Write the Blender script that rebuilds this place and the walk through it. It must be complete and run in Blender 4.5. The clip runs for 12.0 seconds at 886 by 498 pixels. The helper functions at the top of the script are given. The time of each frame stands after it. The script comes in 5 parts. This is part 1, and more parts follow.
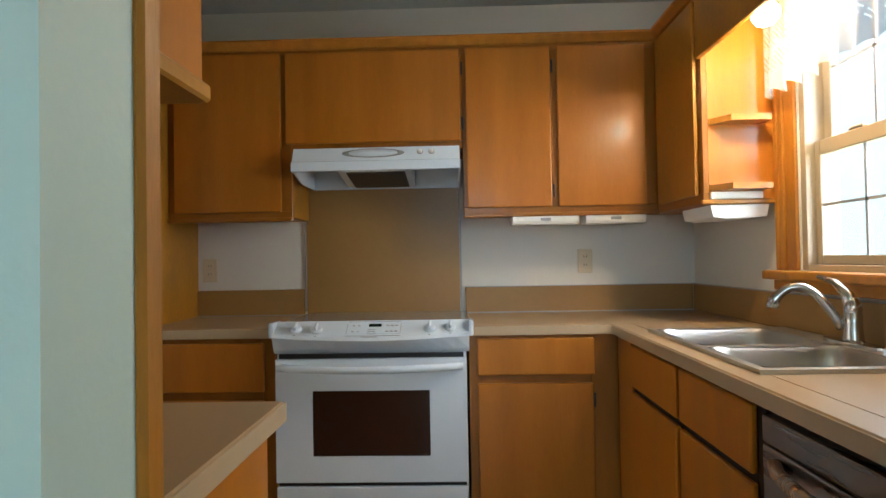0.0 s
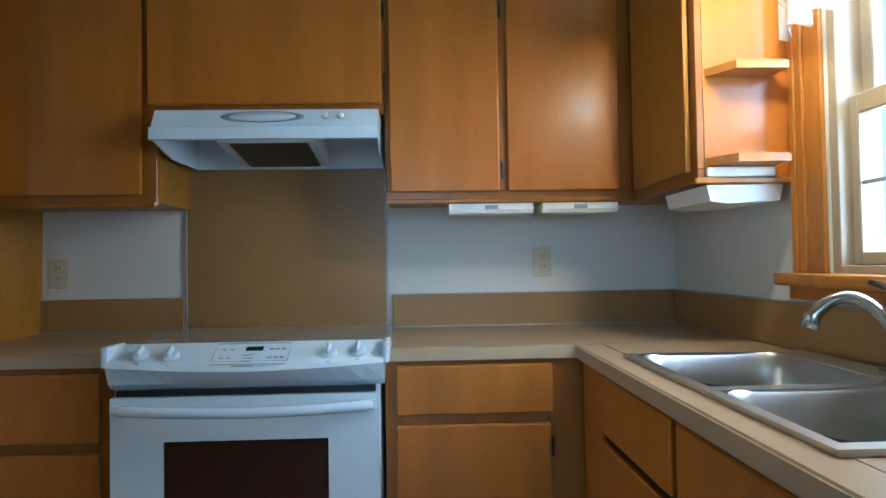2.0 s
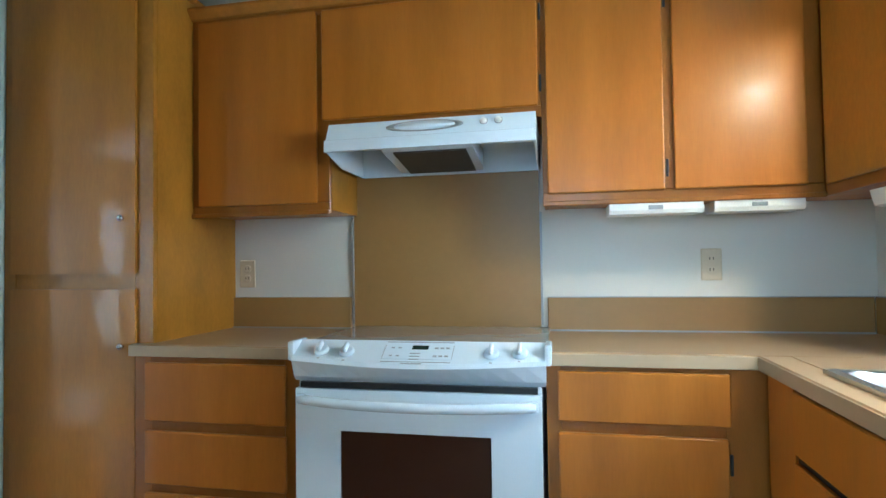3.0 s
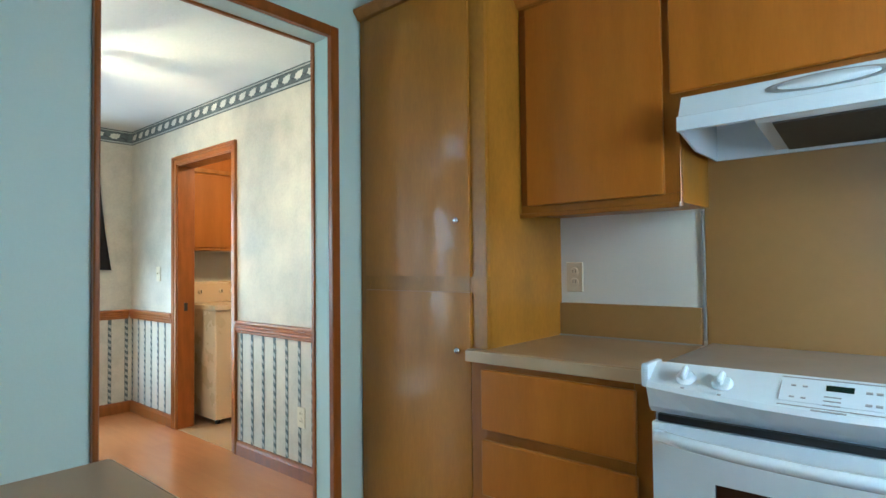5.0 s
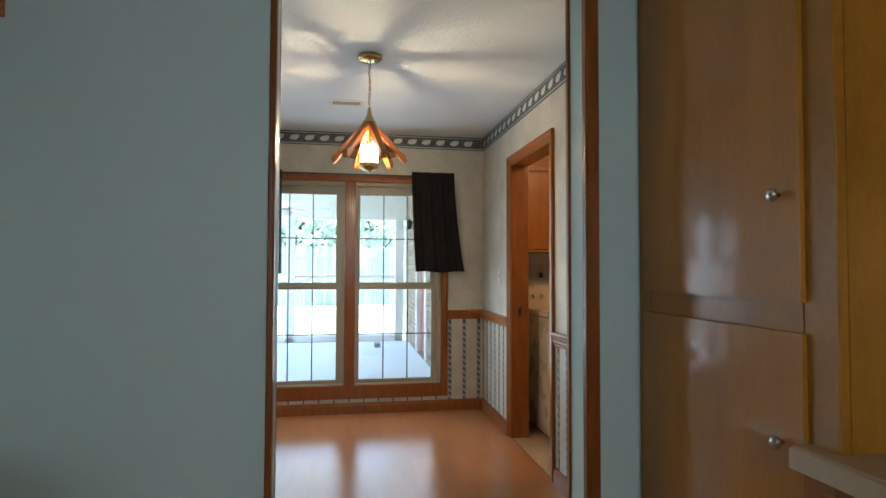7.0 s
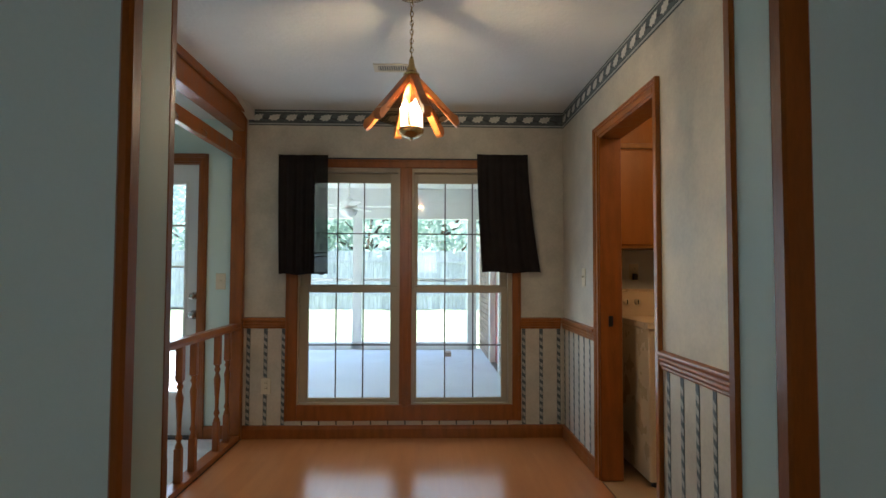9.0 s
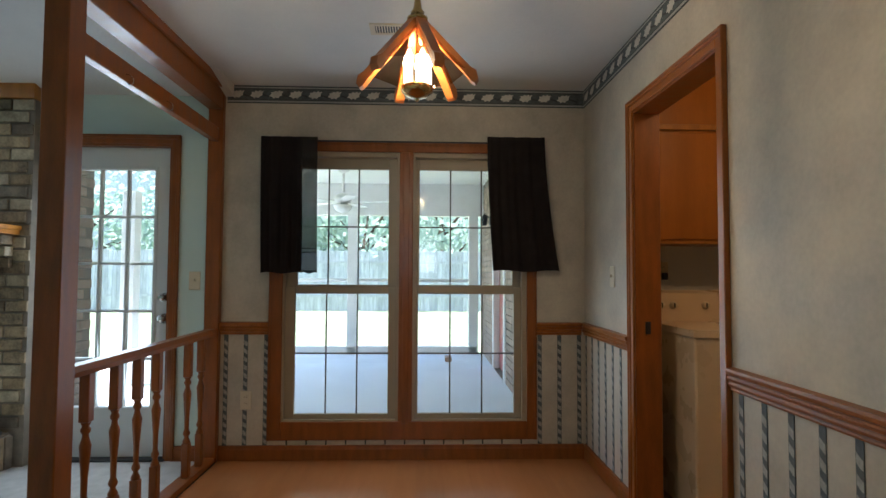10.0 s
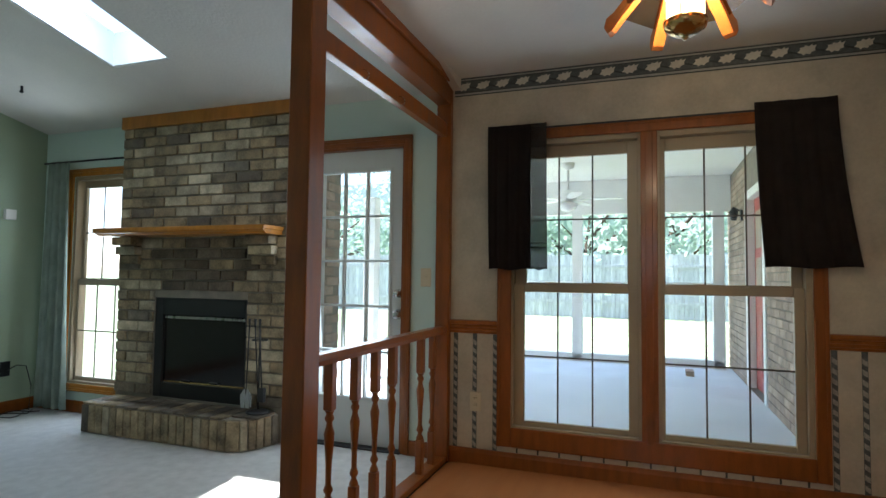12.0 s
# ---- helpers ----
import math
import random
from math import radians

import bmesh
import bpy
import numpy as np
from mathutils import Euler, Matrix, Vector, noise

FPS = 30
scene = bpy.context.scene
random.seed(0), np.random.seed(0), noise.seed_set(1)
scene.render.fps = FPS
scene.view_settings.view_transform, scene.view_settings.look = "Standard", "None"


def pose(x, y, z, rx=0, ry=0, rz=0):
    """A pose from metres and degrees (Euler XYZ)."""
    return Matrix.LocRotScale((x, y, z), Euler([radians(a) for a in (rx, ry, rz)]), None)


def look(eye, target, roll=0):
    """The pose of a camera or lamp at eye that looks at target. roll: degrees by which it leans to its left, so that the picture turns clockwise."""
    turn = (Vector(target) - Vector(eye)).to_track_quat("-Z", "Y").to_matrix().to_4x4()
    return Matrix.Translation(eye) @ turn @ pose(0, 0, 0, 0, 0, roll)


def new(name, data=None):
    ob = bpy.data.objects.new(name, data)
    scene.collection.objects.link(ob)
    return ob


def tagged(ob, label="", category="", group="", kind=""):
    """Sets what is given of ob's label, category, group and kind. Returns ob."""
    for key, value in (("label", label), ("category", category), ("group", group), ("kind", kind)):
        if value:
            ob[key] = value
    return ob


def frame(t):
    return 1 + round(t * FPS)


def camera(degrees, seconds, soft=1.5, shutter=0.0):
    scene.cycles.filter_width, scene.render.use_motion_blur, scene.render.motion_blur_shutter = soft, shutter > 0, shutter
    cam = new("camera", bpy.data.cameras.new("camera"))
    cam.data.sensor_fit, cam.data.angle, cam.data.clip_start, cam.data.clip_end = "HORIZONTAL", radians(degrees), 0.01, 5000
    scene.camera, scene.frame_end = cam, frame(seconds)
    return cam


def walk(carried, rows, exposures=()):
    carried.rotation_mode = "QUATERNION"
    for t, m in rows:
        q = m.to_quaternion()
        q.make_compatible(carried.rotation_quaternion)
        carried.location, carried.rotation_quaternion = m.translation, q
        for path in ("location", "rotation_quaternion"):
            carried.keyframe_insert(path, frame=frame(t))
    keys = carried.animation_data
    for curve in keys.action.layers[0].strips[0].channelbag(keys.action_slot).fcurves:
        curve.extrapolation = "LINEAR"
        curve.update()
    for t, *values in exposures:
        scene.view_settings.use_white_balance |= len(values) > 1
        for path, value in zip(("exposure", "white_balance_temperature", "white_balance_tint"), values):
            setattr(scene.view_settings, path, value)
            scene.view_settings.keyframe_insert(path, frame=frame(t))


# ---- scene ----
cam = camera(76.4, 12.0)
PATH = [
    (0, (0.851, 1.443, 1.174), (0.799, 3.442, 1.209), -1.0),
    (0.5, (0.879, 1.695, 1.173), (0.897, 3.695, 1.205), -1.1),
    (1, (0.915, 1.889, 1.166), (1.017, 3.886, 1.209), -1.0),
    (1.5, (0.945, 1.966, 1.163), (1.075, 3.961, 1.21), -0.9),
    (2, (1.002, 2.01, 1.157), (1.074, 4.008, 1.203), -0.9),
    (2.5, (0.986, 2.018, 1.154), (0.857, 4.013, 1.211), -0.8),
    (3, (0.933, 2.002, 1.164), (0.527, 3.959, 1.22), -0.8),
    (3.5, (0.889, 1.988, 1.16), (0.219, 3.871, 1.234), -0.7),
    (5.5, (0.596, 2.355, 1.208), (-0.933, 3.644, 1.258), -0.6),
    (6, (0.53, 2.563, 1.218), (-1.22, 3.53, 1.278), -0.3),
    (6.5, (0.447, 2.732, 1.198), (-1.448, 3.366, 1.266), 0.1),
    (7, (0.36, 2.901, 1.207), (-1.61, 3.239, 1.273), 0.2),
    (7.5, (0.303, 3.012, 1.195), (-1.692, 3.137, 1.264), 0.2),
    (9.5, (-0.618, 3.083, 1.168), (-2.616, 3.139, 1.251), 0.2),
    (10, (-0.835, 3.038, 1.153), (-2.832, 3.109, 1.24), 0.3),
    (10.5, (-0.963, 3.045, 1.108), (-2.96, 3.031, 1.208), 0.4),
    (11, (-1.037, 2.99, 1.105), (-3.027, 2.814, 1.205), 0.4),
    (11.5, (-1.079, 2.957, 1.103), (-3.036, 2.56, 1.207), 0.5),
    (12, (-1.122, 2.922, 1.101), (-2.999, 2.239, 1.202), 0.7),
]
walk(cam, [(t, look(eye, target, roll)) for t, eye, target, roll in PATH], exposures=[
    (0.0, 3.0, 6100, 10), (0.5, 2.9, 6200, 12), (1.0, 2.95, 5300, 6), (1.5, 2.9, 4900, 4), (2.2, 2.9, 4600, 0), (2.6, 3.5, 5300, 2), (3.0, 3.7, 4900, -2), (3.6, 3.85, 4500, -10), (5.5, 3.85, 4900, -2),
    (6.0, 3.6, 5000, 0), (6.5, 3.1, 5100, 4), (7.0, 2.65, 5300, 6), (7.5, 2.4, 5200, 5), (9.5, 1.9, 5700, 9), (10.5, 1.8, 5550, 9), (12.0, 1.9, 5750, 8)])

# ---- world, sun and lamps ----
world = bpy.data.worlds.new("world")
scene.world = world
world.use_nodes = True
wn = world.node_tree.nodes
sky = wn.new("ShaderNodeTexSky")
sky.sky_type = "NISHITA"
sky.sun_disc = False
SUN_ELEV, SUN_AZ = radians(68), radians(180)
sky.sun_elevation, sky.sun_rotation = SUN_ELEV, SUN_AZ
wn["Background"].inputs["Strength"].default_value = 0.15
world.node_tree.links.new(sky.outputs[0], wn["Background"].inputs["Color"])


def lamp(name, kind, m, energy, color, size=0.1, size_y=None, spread=None):
    d = bpy.data.lights.new(name, kind)
    d.energy, d.color = energy, color
    if kind == "AREA":
        d.size = size
        if size_y:
            d.shape, d.size_y = "RECTANGLE", size_y
        if spread:
            d.spread = spread
    elif kind == "SUN":
        d.angle = size
    else:
        d.shadow_soft_size = size
    ob = new(name, d)
    ob.matrix_world = m
    return ob


# the sun's direction: from the south, high
sun_to = Vector((math.sin(SUN_AZ) * math.cos(SUN_ELEV), math.cos(SUN_AZ) * math.cos(SUN_ELEV), math.sin(SUN_ELEV)))
lamp("sun", "SUN", look(sun_to * 30, (0, 0, 0)), 5.0, (1.0, 0.95, 0.86), radians(0.6))
# area lamps for sky light at the windows; the front room's window is assumed
lamp("sky_kitchen_window", "AREA", look((2.45, 2.94, 1.62), (0.5, 2.92, 1.2)), 7.4, (0.94, 0.98, 1.0), 1.0, 1.2)
lamp("sky_fill_front_room", "AREA", look((0.6, -1.93, 1.5), (0.6, 1.5, 1.2)), 2.7, (0.56, 0.81, 1.0), 1.7, 1.3)
lamp("sky_dining_window", "AREA", look((-4.36, 2.93, 1.1), (-2, 2.93, 0.9)), 1.9, (0.86, 0.95, 1.0), 1.4, 1.6)
lamp("sky_patio_door", "AREA", look((-4.40, 1.09, 1.05), (-2, 0.9, 0.8)), 2.3, (0.86, 0.95, 1.0), 0.5, 1.4)
lamp("sky_living_window", "AREA", look((-4.37, -1.13, 1.1), (-2, -1.0, 0.8)), 2.3, (0.86, 0.95, 1.0), 0.5, 1.6)
lamp("sky_skylight", "AREA", look((-3.28, -0.04, 2.70), (-3.2, 0.0, 0)), 2.8, (0.85, 0.94, 1.0), 0.7, 0.4)
# the lamp over the sink, the pendant's bulbs and the laundry lamp
lamp("sink_bulb", "POINT", pose(1.768, 3.11, 1.876), 2.3, (1.0, 0.75, 0.41), 0.03)
lamp("pendant_bulbs", "POINT", pose(-2.64, 3.015, 1.865), 6.0, (1.0, 0.72, 0.40), 0.016)
lamp("laundry_bulb", "POINT", pose(-2.75, 4.75, 2.2), 3.2, (1.0, 0.60, 0.26), 0.06)

# ---- materials ----


def mat(name, color, rough=0.5, metal=0.0, spec=0.5, var=0.08, scale=6.0, bump=0.05, bscale=90.0, stretch=None,
        dark=None, coat=0.0, wave=None, object_random=0.0, rough_var=0.08, coat_rough=0.16, wavy=0.0):
    """Colour with two scales of noise, a fine bump and gloss variation, in object or world metres."""
    m = bpy.data.materials.new(name)
    m.use_nodes = True
    n, l = m.node_tree.nodes, m.node_tree.links
    b = n["Principled BSDF"]
    tc = n.new("ShaderNodeTexCoord")
    mp = n.new("ShaderNodeMapping")
    geo = n.new("ShaderNodeNewGeometry")
    l.new(geo.outputs["Position"], mp.inputs[0])
    if stretch:
        mp.inputs["Scale"].default_value = stretch
    big, fine = n.new("ShaderNodeTexNoise"), n.new("ShaderNodeTexNoise")
    big.inputs["Scale"].default_value, fine.inputs["Scale"].default_value = scale, bscale
    big.inputs["Detail"].default_value, fine.inputs["Detail"].default_value = 3.0, 2.0
    l.new(mp.outputs[0], big.inputs["Vector"])
    l.new(mp.outputs[0], fine.inputs["Vector"])
    add = n.new("ShaderNodeMath")
    add.operation = "MULTIPLY_ADD"
    add.inputs[1].default_value = 0.35
    l.new(fine.outputs[0], add.inputs[0])
    l.new(big.outputs[0], add.inputs[2])
    rmp = n.new("ShaderNodeMapRange")
    rmp.inputs[1].default_value, rmp.inputs[2].default_value = 0.40, 0.98
    l.new(add.outputs[0], rmp.inputs[0])
    mix = n.new("ShaderNodeMix")
    mix.data_type = "RGBA"
    lo = dark or tuple(c * (1 - 2.2 * var) for c in color)
    hi = tuple(min(1.0, c * (1 + var)) for c in color)
    mix.inputs["A"].default_value, mix.inputs["B"].default_value = (*lo, 1), (*hi, 1)
    l.new(rmp.outputs[0], mix.inputs["Factor"])
    out = mix.outputs["Result"]
    if object_random:
        oi = n.new("ShaderNodeObjectInfo")
        hsv = n.new("ShaderNodeHueSaturation")
        mr = n.new("ShaderNodeMapRange")
        mr.inputs[3].default_value, mr.inputs[4].default_value = 1 - object_random, 1 + object_random
        l.new(oi.outputs["Random"], mr.inputs[0])
        l.new(mr.outputs[0], hsv.inputs["Value"])
        l.new(out, hsv.inputs["Color"])
        out = hsv.outputs[0]
    l.new(out, b.inputs["Base Color"])
    b.inputs["Metallic"].default_value = metal
    b.inputs["Specular IOR Level"].default_value = spec
    rr = n.new("ShaderNodeMapRange")
    rr.inputs[1].default_value, rr.inputs[2].default_value = 0.3, 0.7
    rr.inputs[3].default_value, rr.inputs[4].default_value = max(0.02, rough - rough_var), min(1, rough + rough_var)
    l.new(big.outputs[0], rr.inputs[0])
    l.new(rr.outputs[0], b.inputs["Roughness"])
    if coat:
        b.inputs["Coat Weight"].default_value = coat
        b.inputs["Coat Roughness"].default_value = coat_rough
    if bump:
        bp = n.new("ShaderNodeBump")
        bp.inputs["Strength"].default_value = bump
        bp.inputs["Distance"].default_value = 0.004
        l.new(fine.outputs[0], bp.inputs["Height"])
        l.new(bp.outputs[0], b.inputs["Normal"])
    if wavy:
        # slow unevenness of a brushed varnish
        slow, wb = n.new("ShaderNodeTexNoise"), n.new("ShaderNodeBump")
        slow.inputs["Scale"].default_value, slow.inputs["Detail"].default_value = 7.0, 2.0
        l.new(geo.outputs["Position"], slow.inputs["Vector"])
        wb.inputs["Strength"].default_value, wb.inputs["Distance"].default_value = wavy, 0.02
        l.new(slow.outputs[0], wb.inputs["Height"])
        l.new(wb.outputs[0], b.inputs["Coat Normal"])
    return m


def glass(name, tint=(1, 1, 1), rough=0.0):
    m = bpy.data.materials.new(name)
    m.use_nodes = True
    n, l = m.node_tree.nodes, m.node_tree.links
    n.clear()
    o, t, g, lw, mx = (n.new(k) for k in ("ShaderNodeOutputMaterial", "ShaderNodeBsdfTransparent", "ShaderNodeBsdfGlossy", "ShaderNodeLayerWeight", "ShaderNodeMixShader"))
    t.inputs[0].default_value = (*tint, 1)
    g.inputs["Roughness"].default_value = 0.02 + rough
    lw.inputs["Blend"].default_value = 0.5
    pw, ad = n.new("ShaderNodeMath"), n.new("ShaderNodeMath")
    pw.operation, ad.operation = "POWER", "MULTIPLY_ADD"
    pw.inputs[1].default_value, ad.inputs[1].default_value, ad.inputs[2].default_value = 5.0, 0.6, 0.03
    l.new(lw.outputs["Facing"], pw.inputs[0])
    l.new(pw.outputs[0], ad.inputs[0])
    l.new(ad.outputs[0], mx.inputs[0])
    l.new(t.outputs[0], mx.inputs[1])
    l.new(g.outputs[0], mx.inputs[2])
    l.new(mx.outputs[0], o.inputs[0])
    return m


def glow(name, color, strength):
    m = bpy.data.materials.new(name)
    m.use_nodes = True
    b = m.node_tree.nodes["Principled BSDF"]
    b.inputs["Base Color"].default_value = (*[0.1 * k for k in color], 1)
    b.inputs["Emission Color"].default_value = (*color, 1)
    b.inputs["Emission Strength"].default_value = strength
    return m


WALL_BLUE = mat("pale_green_paint", (0.54, 0.65, 0.60), 0.6, var=0.02, scale=2, bump=0.06, bscale=160)
WALL_WHITE = mat("off_white_paint", (0.68, 0.66, 0.60), 0.6, var=0.02, scale=2, bump=0.06, bscale=160)
WALL_GREEN = mat("sage_green_paint", (0.36, 0.44, 0.31), 0.6, var=0.03, scale=2, bump=0.06, bscale=160)
WALLPAPER = mat("mottled_cream_wallpaper", (0.52, 0.455, 0.355), 0.55, var=0.11, scale=6, bump=0.04, bscale=60)
CEIL = mat("textured_ceiling_paint", (0.66, 0.65, 0.62), 0.75, var=0.03, scale=4, bump=0.5, bscale=55)
CEIL_K = mat("kitchen_ceiling_paint", (0.58, 0.60, 0.57), 0.75, var=0.03, scale=4, bump=0.4, bscale=55)
CAB = mat("varnished_birch", (0.44, 0.150, 0.010), 0.38, spec=0.28, var=0.085, scale=2.6, bump=0.02, bscale=34, stretch=(5, 5, 0.6), rough_var=0.05, coat=0.27, coat_rough=0.12, wavy=0.18)
CAB_PANTRY = mat("varnished_birch_door_skin", (0.43, 0.180, 0.015), 0.36, spec=0.28, var=0.12, scale=2.2, bump=0.02, bscale=34, stretch=(4, 4, 0.8), rough_var=0.06, coat=0.27, coat_rough=0.12, wavy=0.22)
CAB_FRAME = mat("varnished_birch_frame", (0.31, 0.112, 0.010), 0.38, spec=0.28, var=0.10, scale=4, bump=0.02, bscale=60, stretch=(4, 4, 1), coat=0.25)
CAB_SIDE = mat("varnished_birch_plywood", (0.41, 0.180, 0.016), 0.40, spec=0.28, var=0.14, scale=3.2, bump=0.02, bscale=40, stretch=(2.4, 2.4, 1.1), coat=0.25, coat_rough=0.2, wavy=0.1)
OAK = mat("stained_oak_trim", (0.25, 0.072, 0.009), 0.36, spec=0.3, var=0.14, scale=6, bump=0.06, bscale=70, stretch=(4, 4, 0.8), coat=0.2)
OAK_MID = mat("reddish_oak_trim", (0.31, 0.096, 0.013), 0.36, spec=0.3, var=0.14, scale=6, bump=0.06, bscale=70, stretch=(4, 4, 0.8), coat=0.2)
OAK_LIGHT = mat("honey_oak_trim", (0.45, 0.180, 0.022), 0.38, spec=0.3, var=0.12, scale=6, bump=0.06, bscale=70, stretch=(4, 4, 0.8), coat=0.2)
LAMINATE = mat("tan_laminate", (0.39, 0.262, 0.140), 0.33, var=0.02, scale=5, bump=0.0, bscale=40, rough_var=0.03)
LAM_EDGE = mat("pale_laminate_edge", (0.46, 0.34, 0.205), 0.36, var=0.03, scale=5, bump=0.0, bscale=40, rough_var=0.03)
LAM_DARK = mat("brown_laminate", (0.33, 0.185, 0.055), 0.38, var=0.04, scale=5, bump=0.0, bscale=40, rough_var=0.03)
ENAMEL = mat("white_enamel", (0.70, 0.78, 0.86), 0.22, var=0.015, scale=3, bump=0.0, rough_var=0.04)
ENAMEL_GREY = mat("grey_plastic", (0.30, 0.31, 0.32), 0.4, var=0.05, bump=0.0)
WHITE_PLASTIC = mat("white_plastic", (0.82, 0.80, 0.76), 0.35, var=0.02, bump=0.0)
BISQUE = mat("bisque_enamel", (0.64, 0.49, 0.32), 0.3, var=0.03, bump=0.0)
IVORY = mat("ivory_plastic", (0.62, 0.53, 0.37), 0.4, var=0.03, bump=0.0)
BLACK = mat("black_metal", (0.012, 0.012, 0.013), 0.45, var=0.2, bump=0.02)
BLACK_GLOSS = mat("black_glass", (0.012, 0.010, 0.010), 0.10, var=0.05, bump=0.0, rough_var=0.02)
OVEN_GLASS = mat("brown_oven_glass", (0.036, 0.017, 0.012), 0.12, var=0.05, bump=0.0, rough_var=0.02)
COOKTOP = mat("grey_ceramic_glass", (0.35, 0.33, 0.31), 0.12, var=0.04, bump=0.0, rough_var=0.03)
STEEL = mat("brushed_steel", (0.55, 0.54, 0.52), 0.30, 1.0, var=0.06, scale=8, bump=0.03, bscale=200, stretch=(1, 12, 1))
STEEL_BOWL = mat("satin_steel", (0.52, 0.50, 0.465), 0.36, 1.0, var=0.04, scale=6, bump=0.0, rough_var=0.04)
STEEL_DARK = mat("dark_stainless_steel", (0.30, 0.265, 0.24), 0.30, 1.0, var=0.08, scale=5, bump=0.02, bscale=200, stretch=(10, 1, 10))
CHROME = mat("satin_nickel", (0.62, 0.61, 0.60), 0.20, 1.0, var=0.04, bump=0.0)
BRASS = mat("polished_brass", (0.60, 0.42, 0.17), 0.18, 1.0, var=0.08, bump=0.0)
FILTER = mat("greasy_filter_mesh", (0.07, 0.066, 0.06), 0.5, 0.4, var=0.2, scale=60, bump=0.4, bscale=400)
DARK_GAP = mat("dark_recess", (0.03, 0.014, 0.006), 0.7, var=0.1, bump=0.0)
SASH = mat("beige_vinyl_sash", (0.36, 0.29, 0.195), 0.4, var=0.03, bump=0.0)
MUNTIN = mat("dark_muntin", (0.10, 0.08, 0.06), 0.5, var=0.05, bump=0.0)
GLASS = glass("window_glass")
FLOOR_WOOD = mat("reddish_laminate_floor", (0.42, 0.165, 0.055), 0.21, var=0.04, scale=4, bump=0.0, bscale=30, stretch=(0.7, 5, 1), object_random=0.04, rough_var=0.004)
FLOOR_VINYL = mat("tan_vinyl_floor", (0.42, 0.26, 0.13), 0.4, var=0.08, scale=7, bump=0.03)
CARPET = mat("light_grey_carpet", (0.55, 0.54, 0.51), 0.95, spec=0.1, var=0.08, scale=14, bump=0.8, bscale=240)
CURTAIN = mat("dark_brown_cloth", (0.020, 0.015, 0.013), 0.9, spec=0.15, var=0.2, scale=12, bump=0.3, bscale=400)
DRAPE = mat("sage_drape_cloth", (0.27, 0.32, 0.275), 0.9, spec=0.15, var=0.12, scale=8, bump=0.3, bscale=300)
DOOR_WHITE = mat("white_door_paint", (0.62, 0.64, 0.63), 0.4, var=0.02, bump=0.02)
CONCRETE = mat("patio_concrete", (0.70, 0.74, 0.77), 0.8, var=0.06, scale=2, bump=0.2, bscale=60)
GRASS = mat("lawn_grass", (0.29, 0.34, 0.21), 0.9, spec=0.1, var=0.25, scale=3, bump=0.8, bscale=60)
FENCE = mat("weathered_cedar", (0.56, 0.57, 0.56), 0.85, var=0.15, scale=5, bump=0.2, bscale=40, stretch=(3, 3, 0.5), object_random=0.15)
PORCH_WHITE = mat("cream_porch_paint", (0.80, 0.79, 0.74), 0.6, var=0.03, bump=0.05)
RED_PAINT = mat("faded_red_paint", (0.42, 0.08, 0.06), 0.45, var=0.1, bump=0.03)
BARK = mat("tree_bark", (0.12, 0.085, 0.06), 0.9, var=0.25, scale=8, bump=0.8, bscale=30)
# leaf colours far paler than foliage, to carry haze and strong daylight
LEAF = mat("haze_paled_leaves", (0.42, 0.50, 0.43), 0.7, var=0.25, scale=1.5, bump=0.0, object_random=0.2)
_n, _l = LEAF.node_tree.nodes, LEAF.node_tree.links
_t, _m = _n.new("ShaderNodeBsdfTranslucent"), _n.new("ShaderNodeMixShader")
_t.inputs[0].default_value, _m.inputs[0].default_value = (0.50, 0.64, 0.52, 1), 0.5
_l.new(_n["Principled BSDF"].outputs[0], _m.inputs[1])
_l.new(_t.outputs[0], _m.inputs[2])
_l.new(_m.outputs[0], _n["Material Output"].inputs[0])
BRICK_OUT = mat("tan_patio_brick", (0.40, 0.30, 0.22), 0.85, var=0.2, scale=7, bump=0.3, bscale=60, object_random=0.22)
BRICK = mat("tan_brown_brick", (0.37, 0.285, 0.17), 0.85, var=0.36, scale=9, bump=0.5, bscale=70, object_random=0.28)
MORTAR = mat("grey_mortar", (0.26, 0.225, 0.175), 0.95, var=0.15, scale=9, bump=0.5, bscale=120)
FIREBOX = mat("sooty_metal", (0.02, 0.02, 0.02), 0.6, var=0.2, bump=0.05)
BRICK_PALE = mat("pale_cream_brick", (0.50, 0.42, 0.285), 0.85, var=0.3, scale=9, bump=0.5, bscale=70, object_random=0.2)
BRICK_DARK = mat("dark_brown_brick", (0.20, 0.165, 0.12), 0.85, var=0.3, scale=9, bump=0.5, bscale=70, object_random=0.3)
BRICK_SOOT = mat("sooted_brick", (0.16, 0.125, 0.085), 0.9, var=0.35, scale=7, bump=0.5, bscale=70, object_random=0.3)
ARM_WOOD = mat("orange_stained_wood", (0.40, 0.13, 0.025), 0.35, var=0.15, scale=8, bump=0.03, bscale=60)
SMOKE_GLASS = glass("smoked_glass", (0.72, 0.60, 0.46))
SHEER = mat("sheer_brown_cloth", (0.05, 0.045, 0.04), 0.9, spec=0.1, var=0.2, scale=60, bump=0.2, bscale=300)
_n = SHEER.node_tree.nodes
_n["Principled BSDF"].inputs["Alpha"].default_value = 0.72
# self-lit colours of the panels set up outside the windows
HAZE = glow("hazy_daylight_glow", (0.72, 0.92, 1.0), 0.115)
HAZE_FAR = glow("far_haze_glow", (0.74, 0.94, 0.92), 0.19)
HAZE_SOFT = glow("soft_daylight_glow", (0.70, 0.86, 1.0), 0.4)
BULB = glow("lit_bulb", (1.0, 0.80, 0.52), 14)
